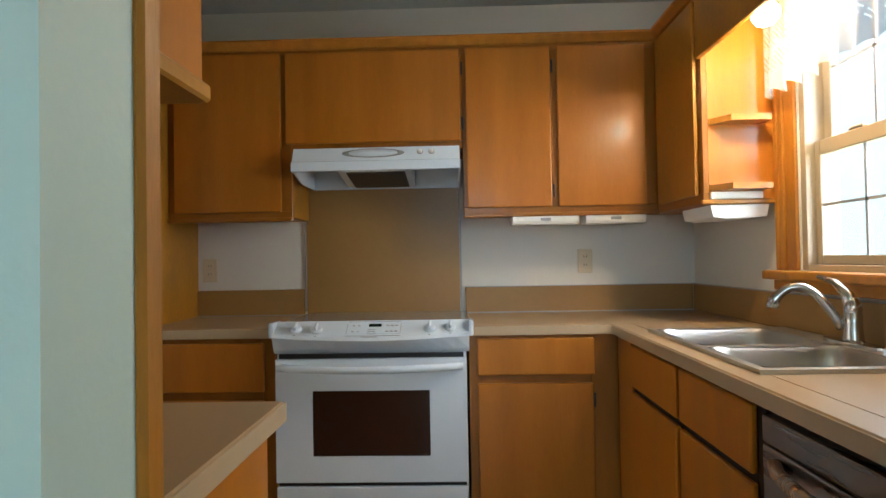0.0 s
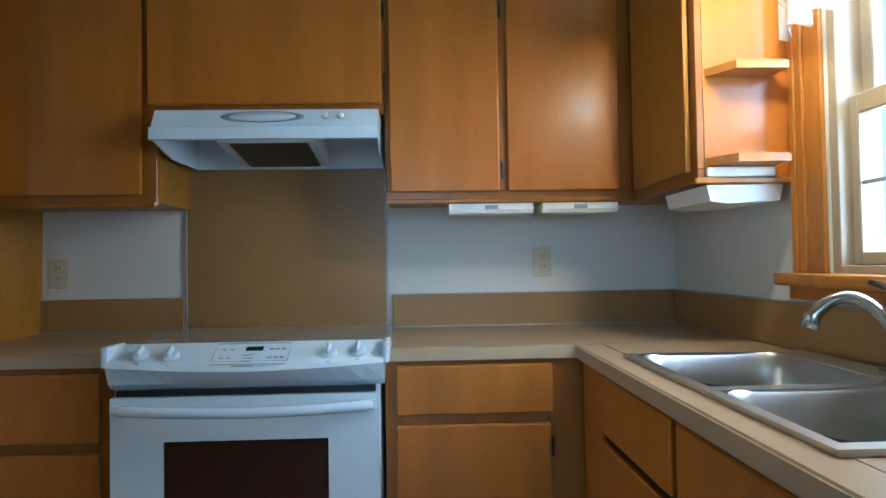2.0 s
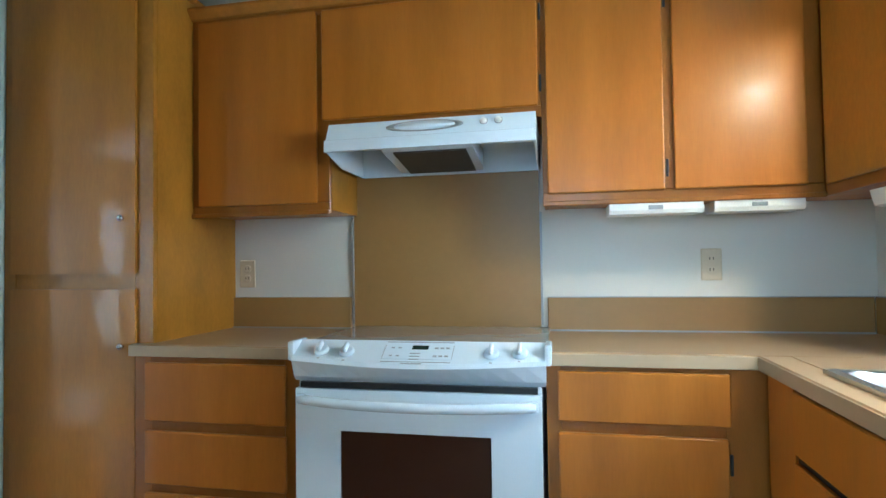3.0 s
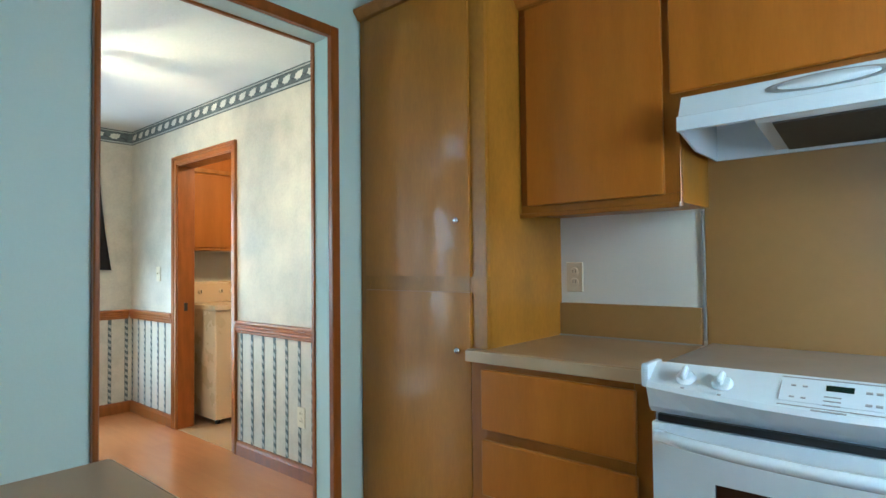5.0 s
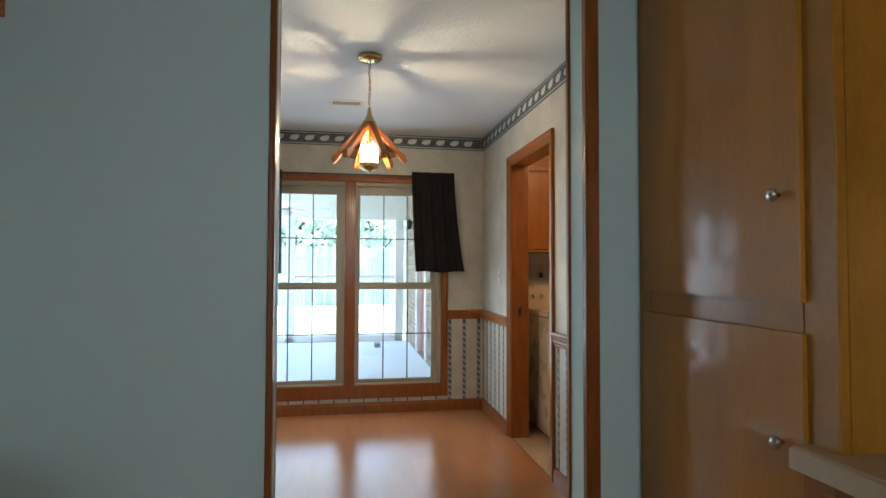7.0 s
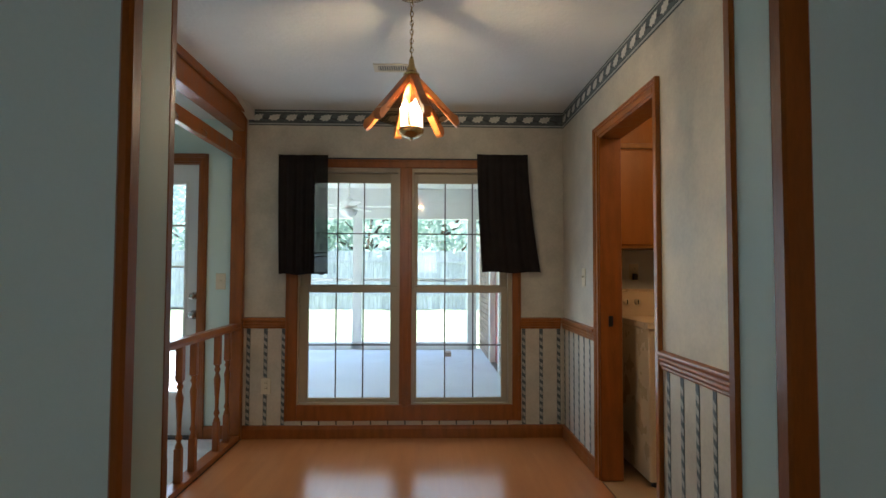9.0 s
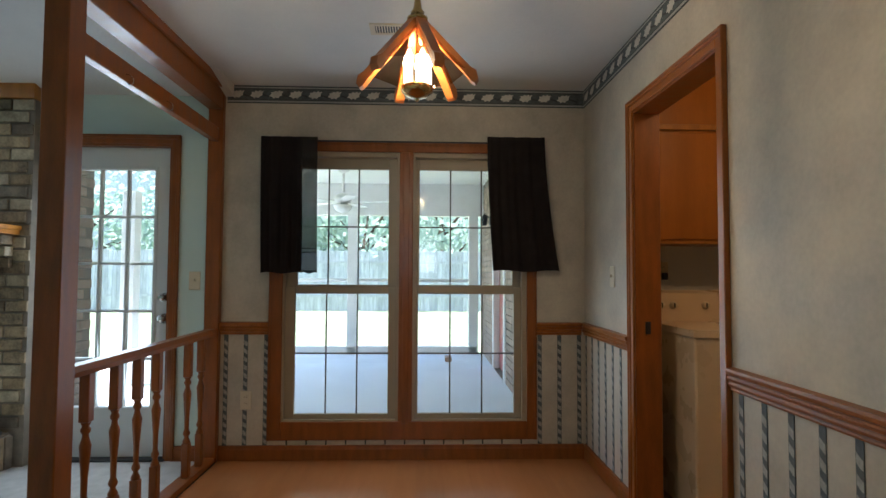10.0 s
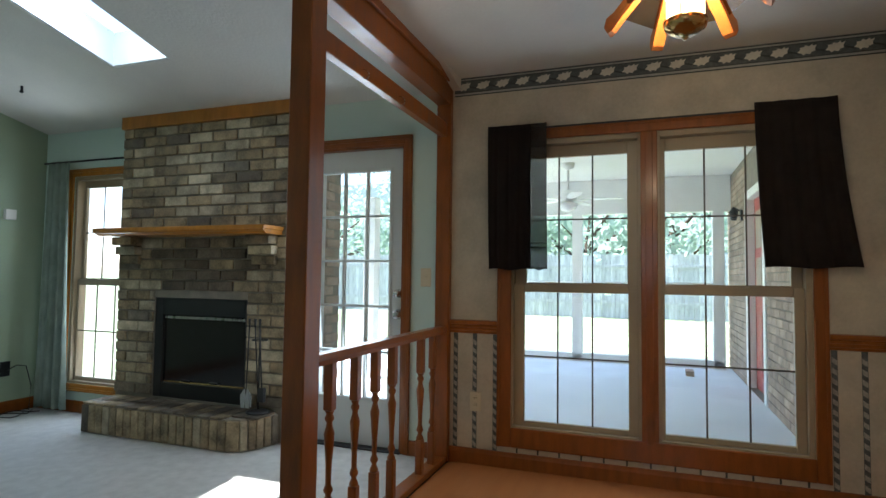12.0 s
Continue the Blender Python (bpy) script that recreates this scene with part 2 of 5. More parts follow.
# sleeves emit a little, in place of bulb light falling on them
CANDLE = glow("self_lit_candle_sleeve", (1.0, 0.78, 0.42), 1.6)
SINK_GLOW = glow("lit_globe", (1.0, 0.90, 0.72), 7)
PAPER_DARK = mat("dark_slate_print", (0.045, 0.05, 0.05), 0.6, var=0.2, bump=0.0)
PAPER_MID = mat("slate_blue_print", (0.10, 0.115, 0.115), 0.6, var=0.25, scale=30, bump=0.0)
PAPER_LIGHT = mat("cream_print", (0.62, 0.58, 0.50), 0.6, var=0.08, scale=20, bump=0.0)
DISPLAY = mat("green_black_display", (0.006, 0.02, 0.012), 0.15, bump=0.0)
PRINT_GREY = mat("grey_print", (0.33, 0.34, 0.36), 0.5, bump=0.0)
LACE = mat("white_lace", (0.34, 0.34, 0.36), 0.9, spec=0.1, var=0.05, bump=0.2, bscale=300)
LACE.node_tree.nodes["Principled BSDF"].inputs["Alpha"].default_value = 0.66

# ---- mesh helpers ----


class G:
    """Collects pieces of geometry for one mesh."""

    def __init__(self):
        self.v, self.f, self.smooth = [], [], []

    def add(self, verts, faces, smooth=False):
        o = len(self.v)
        self.v += [tuple(p) for p in verts]
        self.f += [tuple(i + o for i in q) for q in faces]
        self.smooth += [smooth] * len(faces)
        return self

    def box(self, x0, x1, y0, y1, z0, z1, bevel=0.0):
        if x0 > x1: x0, x1 = x1, x0
        if y0 > y1: y0, y1 = y1, y0
        if z0 > z1: z0, z1 = z1, z0
        b = min(bevel, (x1 - x0) / 2.2, (y1 - y0) / 2.2, (z1 - z0) / 2.2)
        if b <= 0:
            v = [(x, y, z) for x in (x0, x1) for y in (y0, y1) for z in (z0, z1)]
            return self.add(v, [(0, 1, 3, 2), (4, 6, 7, 5), (0, 4, 5, 1), (2, 3, 7, 6), (0, 2, 6, 4), (1, 5, 7, 3)])
        bm = bmesh.new()
        bmesh.ops.create_cube(bm, size=1.0)
        for q in bm.verts:
            q.co = Vector(((x0 + x1) / 2 + q.co.x * (x1 - x0), (y0 + y1) / 2 + q.co.y * (y1 - y0), (z0 + z1) / 2 + q.co.z * (z1 - z0)))
        bmesh.ops.bevel(bm, geom=list(bm.edges), offset=b, segments=2 if b > 0.004 else 1, affect="EDGES", profile=0.6)
        bm.verts.index_update()
        self.add([q.co for q in bm.verts], [[w.index for w in f.verts] for f in bm.faces])
        bm.free()
        return self

    def prism(self, profile, axis, a0, a1):
        """A closed profile of (u, w), drawn out along an axis: x takes (y, z), y takes (x, z), z takes (x, y)."""
        put = {"x": lambda a, u, w: (a, u, w), "y": lambda a, u, w: (u, a, w), "z": lambda a, u, w: (u, w, a)}[axis]
        n = len(profile)
        v = [put(a, *p) for a in (a0, a1) for p in profile]
        f = [(i, (i + 1) % n, n + (i + 1) % n, n + i) for i in range(n)] + [tuple(range(n))[::-1], tuple(range(n, 2 * n))]
        return self.add(v, f)

    def lathe(self, m, profile, seg=16, closed=True):
        """(radius, height) pairs turned about the z axis of the pose m."""
        v = [m @ Vector((r * math.cos(2 * math.pi * i / seg), r * math.sin(2 * math.pi * i / seg), h)) for r, h in profile for i in range(seg)]
        f = [(k * seg + i, k * seg + (i + 1) % seg, (k + 1) * seg + (i + 1) % seg, (k + 1) * seg + i) for k in range(len(profile) - 1) for i in range(seg)]
        self.add(v, f, True)
        if closed:
            o = len(self.v) - len(v)
            self.f += [tuple(o + i for i in range(seg))[::-1], tuple(o + (len(profile) - 1) * seg + i for i in range(seg))]
            self.smooth += [False, False]
        return self

    def tube(self, pts, r, seg=10):
        """A round bar along points; r a number or one for each point."""
        pts = [Vector(p) for p in pts]
        rs = r if isinstance(r, (list, tuple)) else [r] * len(pts)
        v, up = [], Vector((0.0, 0.0, 1.0))
        for i, p in enumerate(pts):
            d = (pts[min(i + 1, len(pts) - 1)] - pts[max(i - 1, 0)]).normalized()
            side = d.cross(up)
            if side.length < 0.05:
                side = d.cross(Vector((0, 1, 0)))
            side.normalize()
            w = side.cross(d)
            v += [p + rs[i] * (side * math.cos(2 * math.pi * k / seg) + w * math.sin(2 * math.pi * k / seg)) for k in range(seg)]
        n = len(pts)
        f = [(k * seg + i, k * seg + (i + 1) % seg, (k + 1) * seg + (i + 1) % seg, (k + 1) * seg + i) for k in range(n - 1) for i in range(seg)]
        self.add(v, f, True)
        o = len(self.v) - len(v)
        self.f += [tuple(o + i for i in range(seg))[::-1], tuple(o + (n - 1) * seg + i for i in range(seg))]
        self.smooth += [False, False]
        return self

    def mesh(self, name, material):
        me = bpy.data.meshes.new(name)
        me.from_pydata(self.v, [], self.f)
        me.polygons.foreach_set("use_smooth", self.smooth)
        bm = bmesh.new()
        bm.from_mesh(me)
        bmesh.ops.recalc_face_normals(bm, faces=bm.faces)
        bm.to_mesh(me)
        bm.free()
        me.materials.append(material)
        return me

    def part(self, name, material, parent, label=""):
        ob = new(name, self.mesh(name, material))
        ob.parent = parent
        if label:
            tagged(ob, label)
        return ob

    def thing(self, name, material, label, category, group="", kind=""):
        return tagged(new(name, self.mesh(name, material)), label, category, group, kind)


def empty(name, label, category, group="", kind=""):
    ob = new(name)
    ob.empty_display_size = 0.1
    return tagged(ob, label, category, group, kind)


def structure(name, g, material, label, category):
    return g.thing(name, material, label, category, kind="structure")


def panel_with_holes(g, axis, a0, a1, u0, u1, z0, z1, holes):
    """A wall between a0 and a1 on its thin axis, from u0 to u1 and z0 to z1, with openings (u0, u1, z0, z1)."""
    def put(p0, p1, q0, q1):
        if p1 - p0 > 1e-4 and q1 - q0 > 1e-4:
            g.box(a0, a1, p0, p1, q0, q1) if axis == "x" else g.box(p0, p1, a0, a1, q0, q1)
    at = u0
    for h0, h1, k0, k1 in sorted(holes):
        put(at, h0, z0, z1)
        put(h0, h1, z0, k0)
        put(h0, h1, k1, z1)
        at = h1
    put(at, u1, z0, z1)
    return g

# ---- the large structure ----
CEIL_D, CEIL_KZ = 2.335, 2.40
WX = -4.39         # inner face of the window wall
ND, NK = 4.07, 4.17  # north wall, dining and kitchen side

structure("floor_kitchen", G().box(-1.06, 2.10, -2.05, 4.27, -0.1, 0.0), FLOOR_VINYL, "tan sheet vinyl floor of the kitchen", "floor")
floor_living = structure("floor_living", G().box(-4.51, -1.06, -1.94, 1.70, -0.1, -0.002), CARPET, "light grey cut-pile carpet of the living room", "carpet")
floor_dining = structure("floor_dining", G().box(-4.51, -1.06, 1.70, 4.08, -0.1, -0.006), DARK_GAP, "reddish wood laminate floor of the dining room", "floor")
structure("floor_laundry", G().box(-4.6, -1.2, 4.08, 6.3, -0.1, -0.004), FLOOR_VINYL, "tan vinyl floor of the laundry room", "floor")

LD0, LD1, LDT = -3.547, -2.742, 1.957   # laundry doorway
wall_nd = structure("wall_north_dining", panel_with_holes(G(), "y", ND, 4.19, -4.51, -1.12, 0, CEIL_D, [(LD0, LD1, -0.01, LDT)]), WALLPAPER,
                    "cream mottled wallpapered wall with a doorway to the laundry", "wall")
structure("wall_north_kitchen", G().box(-1.12, 2.10, NK, 4.27, 0, CEIL_KZ), WALL_WHITE, "off-white painted kitchen wall behind the stove", "wall")
EW = 1.985          # inner face of the window wall over the sink
EW0, EW1, EWZ0, EWZ1 = 2.65, 3.335, 1.115, 2.07
structure("wall_east_kitchen", panel_with_holes(G(), "x", EW, 2.10, 1.72, NK, 0, CEIL_KZ, [(EW0, EW1, EWZ0, EWZ1)]), WALL_WHITE,
          "off-white painted kitchen wall with the sink window", "wall")
PD0, PD1, PDT = 2.729, 3.515, 2.06      # cased opening between kitchen and dining room
structure("wall_partition", panel_with_holes(G(), "x", -1.12, -1.04, -1.94, NK, 0, 3.3, [(PD0, PD1, -0.01, PDT)]), WALL_BLUE,
          "pale green painted partition wall with a cased opening", "wall")
structure("wall_south_kitchen", panel_with_holes(G(), "y", 1.718, 1.80, -1.04, EW, 0, CEIL_KZ, [(0.643, 1.55, -0.01, 2.15)]), WALL_BLUE,
          "pale green painted wall with an opening to the front room", "wall")
# unseen wall; its window is assumed, to let bluish fill into the kitchen
structure("wall_front_south", panel_with_holes(G(), "y", -2.05, -1.95, -1.04, 2.19, 0, CEIL_KZ, [(-0.3, 1.5, 0.8, 2.15)]), WALL_BLUE,
          "pale green painted wall of the unseen front room with an assumed window", "wall")
structure("wall_front_east", G().box(2.07, 2.19, -1.95, 1.72, 0, CEIL_KZ), WALL_BLUE, "pale green painted wall of the front room", "wall")
WH = (2.147, 3.694, 0.222, 1.918)       # dining window opening
wall_wd = structure("wall_west_dining", panel_with_holes(G(), "x", -4.51, WX, 1.745, ND, 0, CEIL_D, [WH]), WALLPAPER,
                    "cream mottled wallpapered wall around the double window", "wall")
DR0, DR1, DRT = 0.718, 1.469, 1.955     # patio doorway
LW = (-1.475, -0.79, 0.222, 1.885)      # living room window opening
structure("wall_west_living", panel_with_holes(G(), "x", -4.51, WX, -1.94, 1.745, 0, 2.5, [(DR0, DR1, -0.01, DRT), LW]), WALL_BLUE,
          "pale painted living room wall with a patio door and a window", "wall")
structure("wall_south_living", G().box(-4.51, -1.12, -1.94, -1.82, 0, 3.4), WALL_GREEN, "sage green painted living room wall", "wall")
structure("wall_gable", G().box(-4.39, -1.12, 1.705, 1.745, CEIL_D, 3.4), WALL_BLUE, "pale painted gable above the header beam", "wall")
g = G().box(-4.6, -4.5, 4.19, 6.3, 0, CEIL_KZ).box(-4.5, -1.2, 6.2, 6.3, 0, CEIL_KZ).box(-1.3, -1.2, 4.22, 6.2, 0, CEIL_KZ)
structure("wall_laundry", g, WALL_WHITE, "off-white painted laundry room walls", "wall")

structure("ceiling_dining", G().box(-4.39, -1.04, 1.745, NK, CEIL_D, CEIL_D + 0.06), CEIL, "off-white textured dining room ceiling", "ceiling")
structure("ceiling_kitchen", G().box(-1.04, 2.10, -2.05, 4.27, CEIL_KZ, CEIL_KZ + 0.1), CEIL_K, "grey-white textured kitchen ceiling", "ceiling")
structure("ceiling_laundry", G().box(-4.6, -1.2, 4.10, 6.3, CEIL_KZ + 0.005, CEIL_KZ + 0.1), CEIL, "white laundry room ceiling", "ceiling")
VZ, VS = 2.26, 0.22


def vz(x):
    return VZ + VS * (x - WX)


def vault_slab(g, x0, x1, y0, y1, t=0.12):
    return g.prism([(x0, vz(x0)), (x1, vz(x1)), (x1, vz(x1) + t), (x0, vz(x0) + t)], "y", y0, y1)


SKX0, SKX1, SKY0, SKY1 = -3.715, -2.85, -0.275, 0.20
g = G()
vault_slab(g, -4.52, SKX0, -1.94, 1.84)
vault_slab(g, SKX1, -1.04, -1.94, 1.84)
vault_slab(g, SKX0, SKX1, -1.94, SKY0)
vault_slab(g, SKX0, SKX1, SKY1, 1.84)
structure("ceiling_living", g, CEIL, "off-white vaulted living room ceiling with a skylight well", "ceiling")
g = G()
for x0, x1, y0, y1 in ((SKX0 + 0.002, SKX0 + 0.014, SKY0 + 0.014, SKY1 - 0.014), (SKX1 - 0.014, SKX1 - 0.002, SKY0 + 0.014, SKY1 - 0.014), (SKX0 + 0.002, SKX1 - 0.002, SKY0 + 0.002, SKY0 + 0.014), (SKX0 + 0.002, SKX1 - 0.002, SKY1 - 0.014, SKY1 - 0.002)):
    g.prism([(x0, vz(x0) + 0.004), (x1, vz(x1) + 0.004), (x1, vz(x1) + 0.22), (x0, vz(x0) + 0.22)], "y", y0, y1)
sk = structure("skylight_well", g, DOOR_WHITE, "white painted skylight well with a glass pane", "skylight")
pane = vault_slab(G(), SKX0 + 0.015, SKX1 - 0.015, SKY0 + 0.015, SKY1 - 0.015, 0.006)
pane.v = [(x, y, z + 0.2) for x, y, z in pane.v]
pane.part("pane", GLASS, sk).visible_shadow = False


def casing(name, axis, face, out, u0, u1, z1, w, mat_, label, z0=0.0, bottom=False):
    """Moulded casing round an opening: on the wall face, standing out by a stepped profile."""
    g = G()
    for k, (a, b, d) in enumerate(((0.0, w * 0.55, 0.012), (w * 0.55, w * 0.8, 0.018), (w * 0.8, w, 0.022))):
        f0, f1 = (face, face + out * d)
        def put(p0, p1, q0, q1):
            g.box(f0, f1, p0, p1, q0, q1, 0.003) if axis == "x" else g.box(p0, p1, f0, f1, q0, q1, 0.003)
        put(u0 - b, u0 - a, z0 - (b if bottom else 0), z1 + b)
        put(u1 + a, u1 + b, z0 - (b if bottom else 0), z1 + b)
        put(u0 - a, u1 + a, z1 + a, z1 + b)
        if bottom:
            put(u0 - a, u1 + a, z0 - b, z0 - a)
    return structure(name, g, mat_, label, "casing")


def jamb_lining(name, axis, a0, a1, u0, u1, z1, mat_, label, t=0.014):
    g = G()
    for p0, p1, q0, q1 in ((u0, u0 + t, 0, z1), (u1 - t, u1, 0, z1), (u0 + t, u1 - t, z1 - t, z1)):
        g.box(a0, a1, p0, p1, q0, q1, 0.002) if axis == "x" else g.box(p0, p1, a0, a1, q0, q1, 0.002)
    return structure(name, g, mat_, label, "door frame")


casing("trim_laundry_door", "y", ND, -1, LD0 + 0.004, LD1 - 0.004, LDT - 0.004, 0.058, OAK_MID, "stained oak casing of the laundry doorway")
jamb_lining("door_frame_laundry", "y", ND - 0.002, 4.195, LD0, LD1, LDT, OAK, "dark stained oak lining of the laundry doorway")
# the kitchen opening: dark wood edges over painted jambs
g = G()
for y0, y1 in ((PD0 - 0.012, PD0 + 0.004), (PD1 - 0.002, PD1 + 0.036)):
    g.box(-1.04, -1.012, y0, y1, 0, PDT + 0.04, 0.004)
g.box(-1.04, -1.012, PD0 + 0.002, PD1 - 0.002, PDT, PDT + 0.04, 0.004)
structure("trim_kitchen_opening", g, OAK, "dark stained wood casing of the kitchen opening", "casing")
g = G()
for y0, y1 in ((PD0 - 0.045, PD0), (PD1 - 0.006, PD1 + 0.05)):
    g.box(-1.142, -1.12, y0, y1, 0, PDT + 0.05, 0.004)
g.box(-1.142, -1.12, PD0, PD1 - 0.006, PDT - 0.006, PDT + 0.05, 0.004)
structure("trim_dining_opening", g, OAK, "dark stained wood casing on the dining side", "casing")
g = G().box(0.56, 0.649, 1.80, 1.826, 0, 2.2, 0.004)
structure("trim_front_opening", g, OAK_LIGHT, "varnished wood casing of the front room opening", "casing")

# ---- kitchen ----


def slab_door(g, x0, x1, y, z0, z1, t=0.018):
    return g.box(x0, x1, y, y + t, z0, z1, 0.004)


def hinge(parent, x, y, z):
    G().box(x - 0.004, x + 0.004, y - 0.003, y + 0.004, z - 0.028, z + 0.028, 0.0015).part("hinge", BLACK, parent)


FY, DY = 3.888, 3.870     # upper cabinets: frame and door faces
UZ0, UZ1 = 1.355, 2.105


def upper(name, x0, x1, z0, doors, label, hinges=()):
    c = empty(name, label, "cabinet", "upper cabinets of the kitchen")
    g = G().box(x0, x1, FY + 0.02, NK, z0 + 0.012, UZ1)
    g.part("body", CAB_SIDE, c)
    f = G()
    f.box(x0, x1, FY, FY + 0.02, z0, z0 + 0.04, 0.002).box(x0, x1, FY, FY + 0.02, UZ1 - 0.03, UZ1, 0.002)
    edges = [x0] + [v for d in doors for v in d] + [x1]
    for a, b in zip(edges[0::2], edges[1::2]):
        f.box(a - (0.012 if a != x0 else 0), b + (0.012 if b != x1 else 0), FY, FY + 0.02, z0 + 0.04, UZ1 - 0.03, 0.002)
    f.box(x0, x1, FY - 0.012, FY, z0 - 0.004, z0 + 0.012, 0.003)
    f.part("face_frame", CAB_FRAME, c)
    for a, b in doors:
        d = G().box(a, b, DY, FY - 0.001, z0 + 0.036, UZ1 - 0.02, 0.005).part("door", CAB, c)
    for x, z in hinges:
        hinge(c, x, DY + 0.004, z)
    return c


upper("upper_cabinet", -0.42, 0.132, UZ0, [(-0.386, 0.087)], "honey varnished birch wall cabinet with one flat door")
c = empty("upper_cabinet", "short honey birch wall cabinet above the range hood", "cabinet", "upper cabinets of the kitchen")
G().box(0.132, 0.882, FY + 0.02, NK, 1.655, UZ1).part("body", CAB_SIDE, c)
G().box(0.132, 0.882, FY, FY + 0.02, 1.652, 1.69, 0.002).box(0.132, 0.882, FY, FY + 0.02, 2.075, UZ1, 0.002).box(0.132, 0.15, FY, FY + 0.02, 1.69, 2.075).box(0.864, 0.882, FY, FY + 0.02, 1.69, 2.075).part("face_frame", CAB_FRAME, c)
G().box(0.108, 0.872, DY, FY - 0.001, 1.686, 2.085, 0.004).part("door", CAB, c)
for z in (1.76, 2.0):
    hinge(c, 0.880, DY + 0.004, z)
upper("upper_cabinet", 0.882, 1.72, UZ0, [(0.898, 1.262), (1.291, 1.668)], "honey varnished birch wall cabinet with two flat doors", [(1.270, 1.46), (1.270, 2.0)])

# corner cabinet on the window wall, with the board over the sink
c = empty("corner_wall_cabinet", "honey birch wall cabinet beside the sink window", "cabinet", "upper cabinets of the kitchen")
G().box(1.742, EW, 3.45, NK, UZ0 + 0.012, UZ1).part("body", CAB, c)
G().box(1.722, 1.742, 3.45, FY, UZ0, UZ0 + 0.035, 0.002).box(1.722, 1.742, 3.45, FY, UZ1 - 0.03, UZ1, 0.002).box(1.722, 1.742, 3.45, 3.49, UZ0 + 0.035, UZ1 - 0.03, 0.002).box(1.722, 1.742, 3.85, FY, UZ0 + 0.035, UZ1 - 0.03).part("face_frame", CAB_FRAME, c)
G().box(1.705, 1.721, 3.480, 3.855, UZ0 + 0.03, UZ1 - 0.02, 0.005).part("door", CAB_SIDE, c)
G().box(1.71, EW, 3.435, 3.45, UZ0 - 0.006, UZ0 + 0.010, 0.003).part("bottom_edge", OAK_LIGHT, c)
G().box(1.703, 1.722, 2.36, 3.45, 1.865, UZ1, 0.003).thing("sink_header_board", CAB_SIDE, "honey birch board above the kitchen sink", "board")
for z in (1.651, 1.417):
    s = G().prism([(1.745, 3.4495), (1.79, 3.375), (1.925, 3.375), (1.925, 3.4495)], "z", z - 0.021, z)
    s.thing("corner_shelf", OAK_LIGHT, "small clipped-corner wooden shelf on the cabinet side", "shelf", "corner shelves by the sink window")
G().box(1.742, 1.925, 3.438, 3.4495, 1.367, 1.393, 0.003).thing("white_strip_box", WHITE_PLASTIC, "narrow white plastic box under the lower shelf", "box")

# crown moulding over the wall cabinets
g = G()
prof = [(0.0, 0.0), (-0.012, 0.004), (-0.022, 0.018), (-0.034, 0.03), (-0.034, 0.04), (0.012, 0.04), (0.012, 0.0)]
g.prism([(FY + u, UZ1 - 0.005 + w) for u, w in prof], "x", -0.44, 1.722)
g.prism([(1.722 + u, UZ1 - 0.005 + w) for u, w in prof], "y", 2.36, FY)
g.thing("crown_moulding", OAK_LIGHT, "honey wood crown moulding on the wall cabinets", "moulding", kind="structure")

# pantry cupboard
c = empty("pantry_cabinet", "tall honey birch pantry cupboard with two doors", "cabinet")
PY, PX0, PX1, PZ = 3.675, -1.037, -0.42, 2.20
G().box(PX0, PX1, PY + 0.02, NK, 0.0, PZ).part("body", CAB_SIDE, c)
f = G()
for x0, x1, z0, z1 in ((PX0, -0.985, 0.0, PZ), (-0.49, PX1, 0.0, PZ), (-0.985, -0.49, 1.09, 1.155), (-0.985, -0.49, 2.15, PZ), (-0.985, -0.49, 0.0, 0.10)):
    f.box(x0, x1, PY, PY + 0.02, z0, z1, 0.002)
f.part("face_frame", CAB_SIDE, c)
for z0, z1, kz in ((1.15, 2.155, 1.338), (0.095, 1.096, 0.902)):
    # the door skin is slightly bowed
    n = 24
    bow = [(-0.997 + 0.514 * i / n, PY - 0.011 - 0.006 * math.sin(math.pi * i / n)) for i in range(n + 1)]
    d = G().prism([(-0.997, PY - 0.001)] + bow + [(-0.483, PY - 0.001)], "z", z0, z1)
    door = d.part("door", CAB_PANTRY, c)
    k = G().lathe(pose(-0.527, PY - 0.012, kz, 90), [(0.004, 0), (0.004, 0.008), (0.011, 0.012), (0.012, 0.018), (0.007, 0.023), (0.001, 0.024)], 12)
    k.part("knob", CHROME, door, "small satin nickel knob")
G().prism([(PY + u, PZ - 0.03 + w) for u, w in prof], "x", PX0, PX1 + 0.02).prism([(PX1 - u, PZ - 0.03 + w) for u, w in prof], "y", PY, FY).part("crown", OAK_LIGHT, c)

# base cabinets on the stove wall
BY = 3.650
c = empty("drawer_cabinet", "honey birch base cabinet with a stack of drawers", "cabinet", "base cabinets of the kitchen")
G().box(-0.44, 0.128, BY + 0.02, NK, 0.0, 0.872).part("body", CAB_SIDE, c)
f = G().box(-0.47, -0.405, BY, BY + 0.02, 0.0, 0.872, 0.002).box(0.075, 0.128, BY, BY + 0.02, 0.0, 0.872, 0.002)
for z0, z1 in ((0.85, 0.872), (0.628, 0.668), (0.425, 0.462), (0.0, 0.12)):
    f.box(-0.405, 0.075, BY, BY + 0.02, z0, z1)
f.part("face_frame", CAB_FRAME, c)
for z0, z1 in ((0.664, 0.855), (0.458, 0.632), (0.11, 0.430)):
    G().box(-0.420, 0.085, BY - 0.019, BY - 0.001, z0, z1, 0.004).part("drawer_front", CAB, c)
c = empty("base_cabinet", "honey birch base cabinet with a drawer over a door", "cabinet", "base cabinets of the kitchen")
G().box(0.888, 1.47, BY + 0.02, NK, 0.0, 0.872).part("body", CAB_SIDE, c)
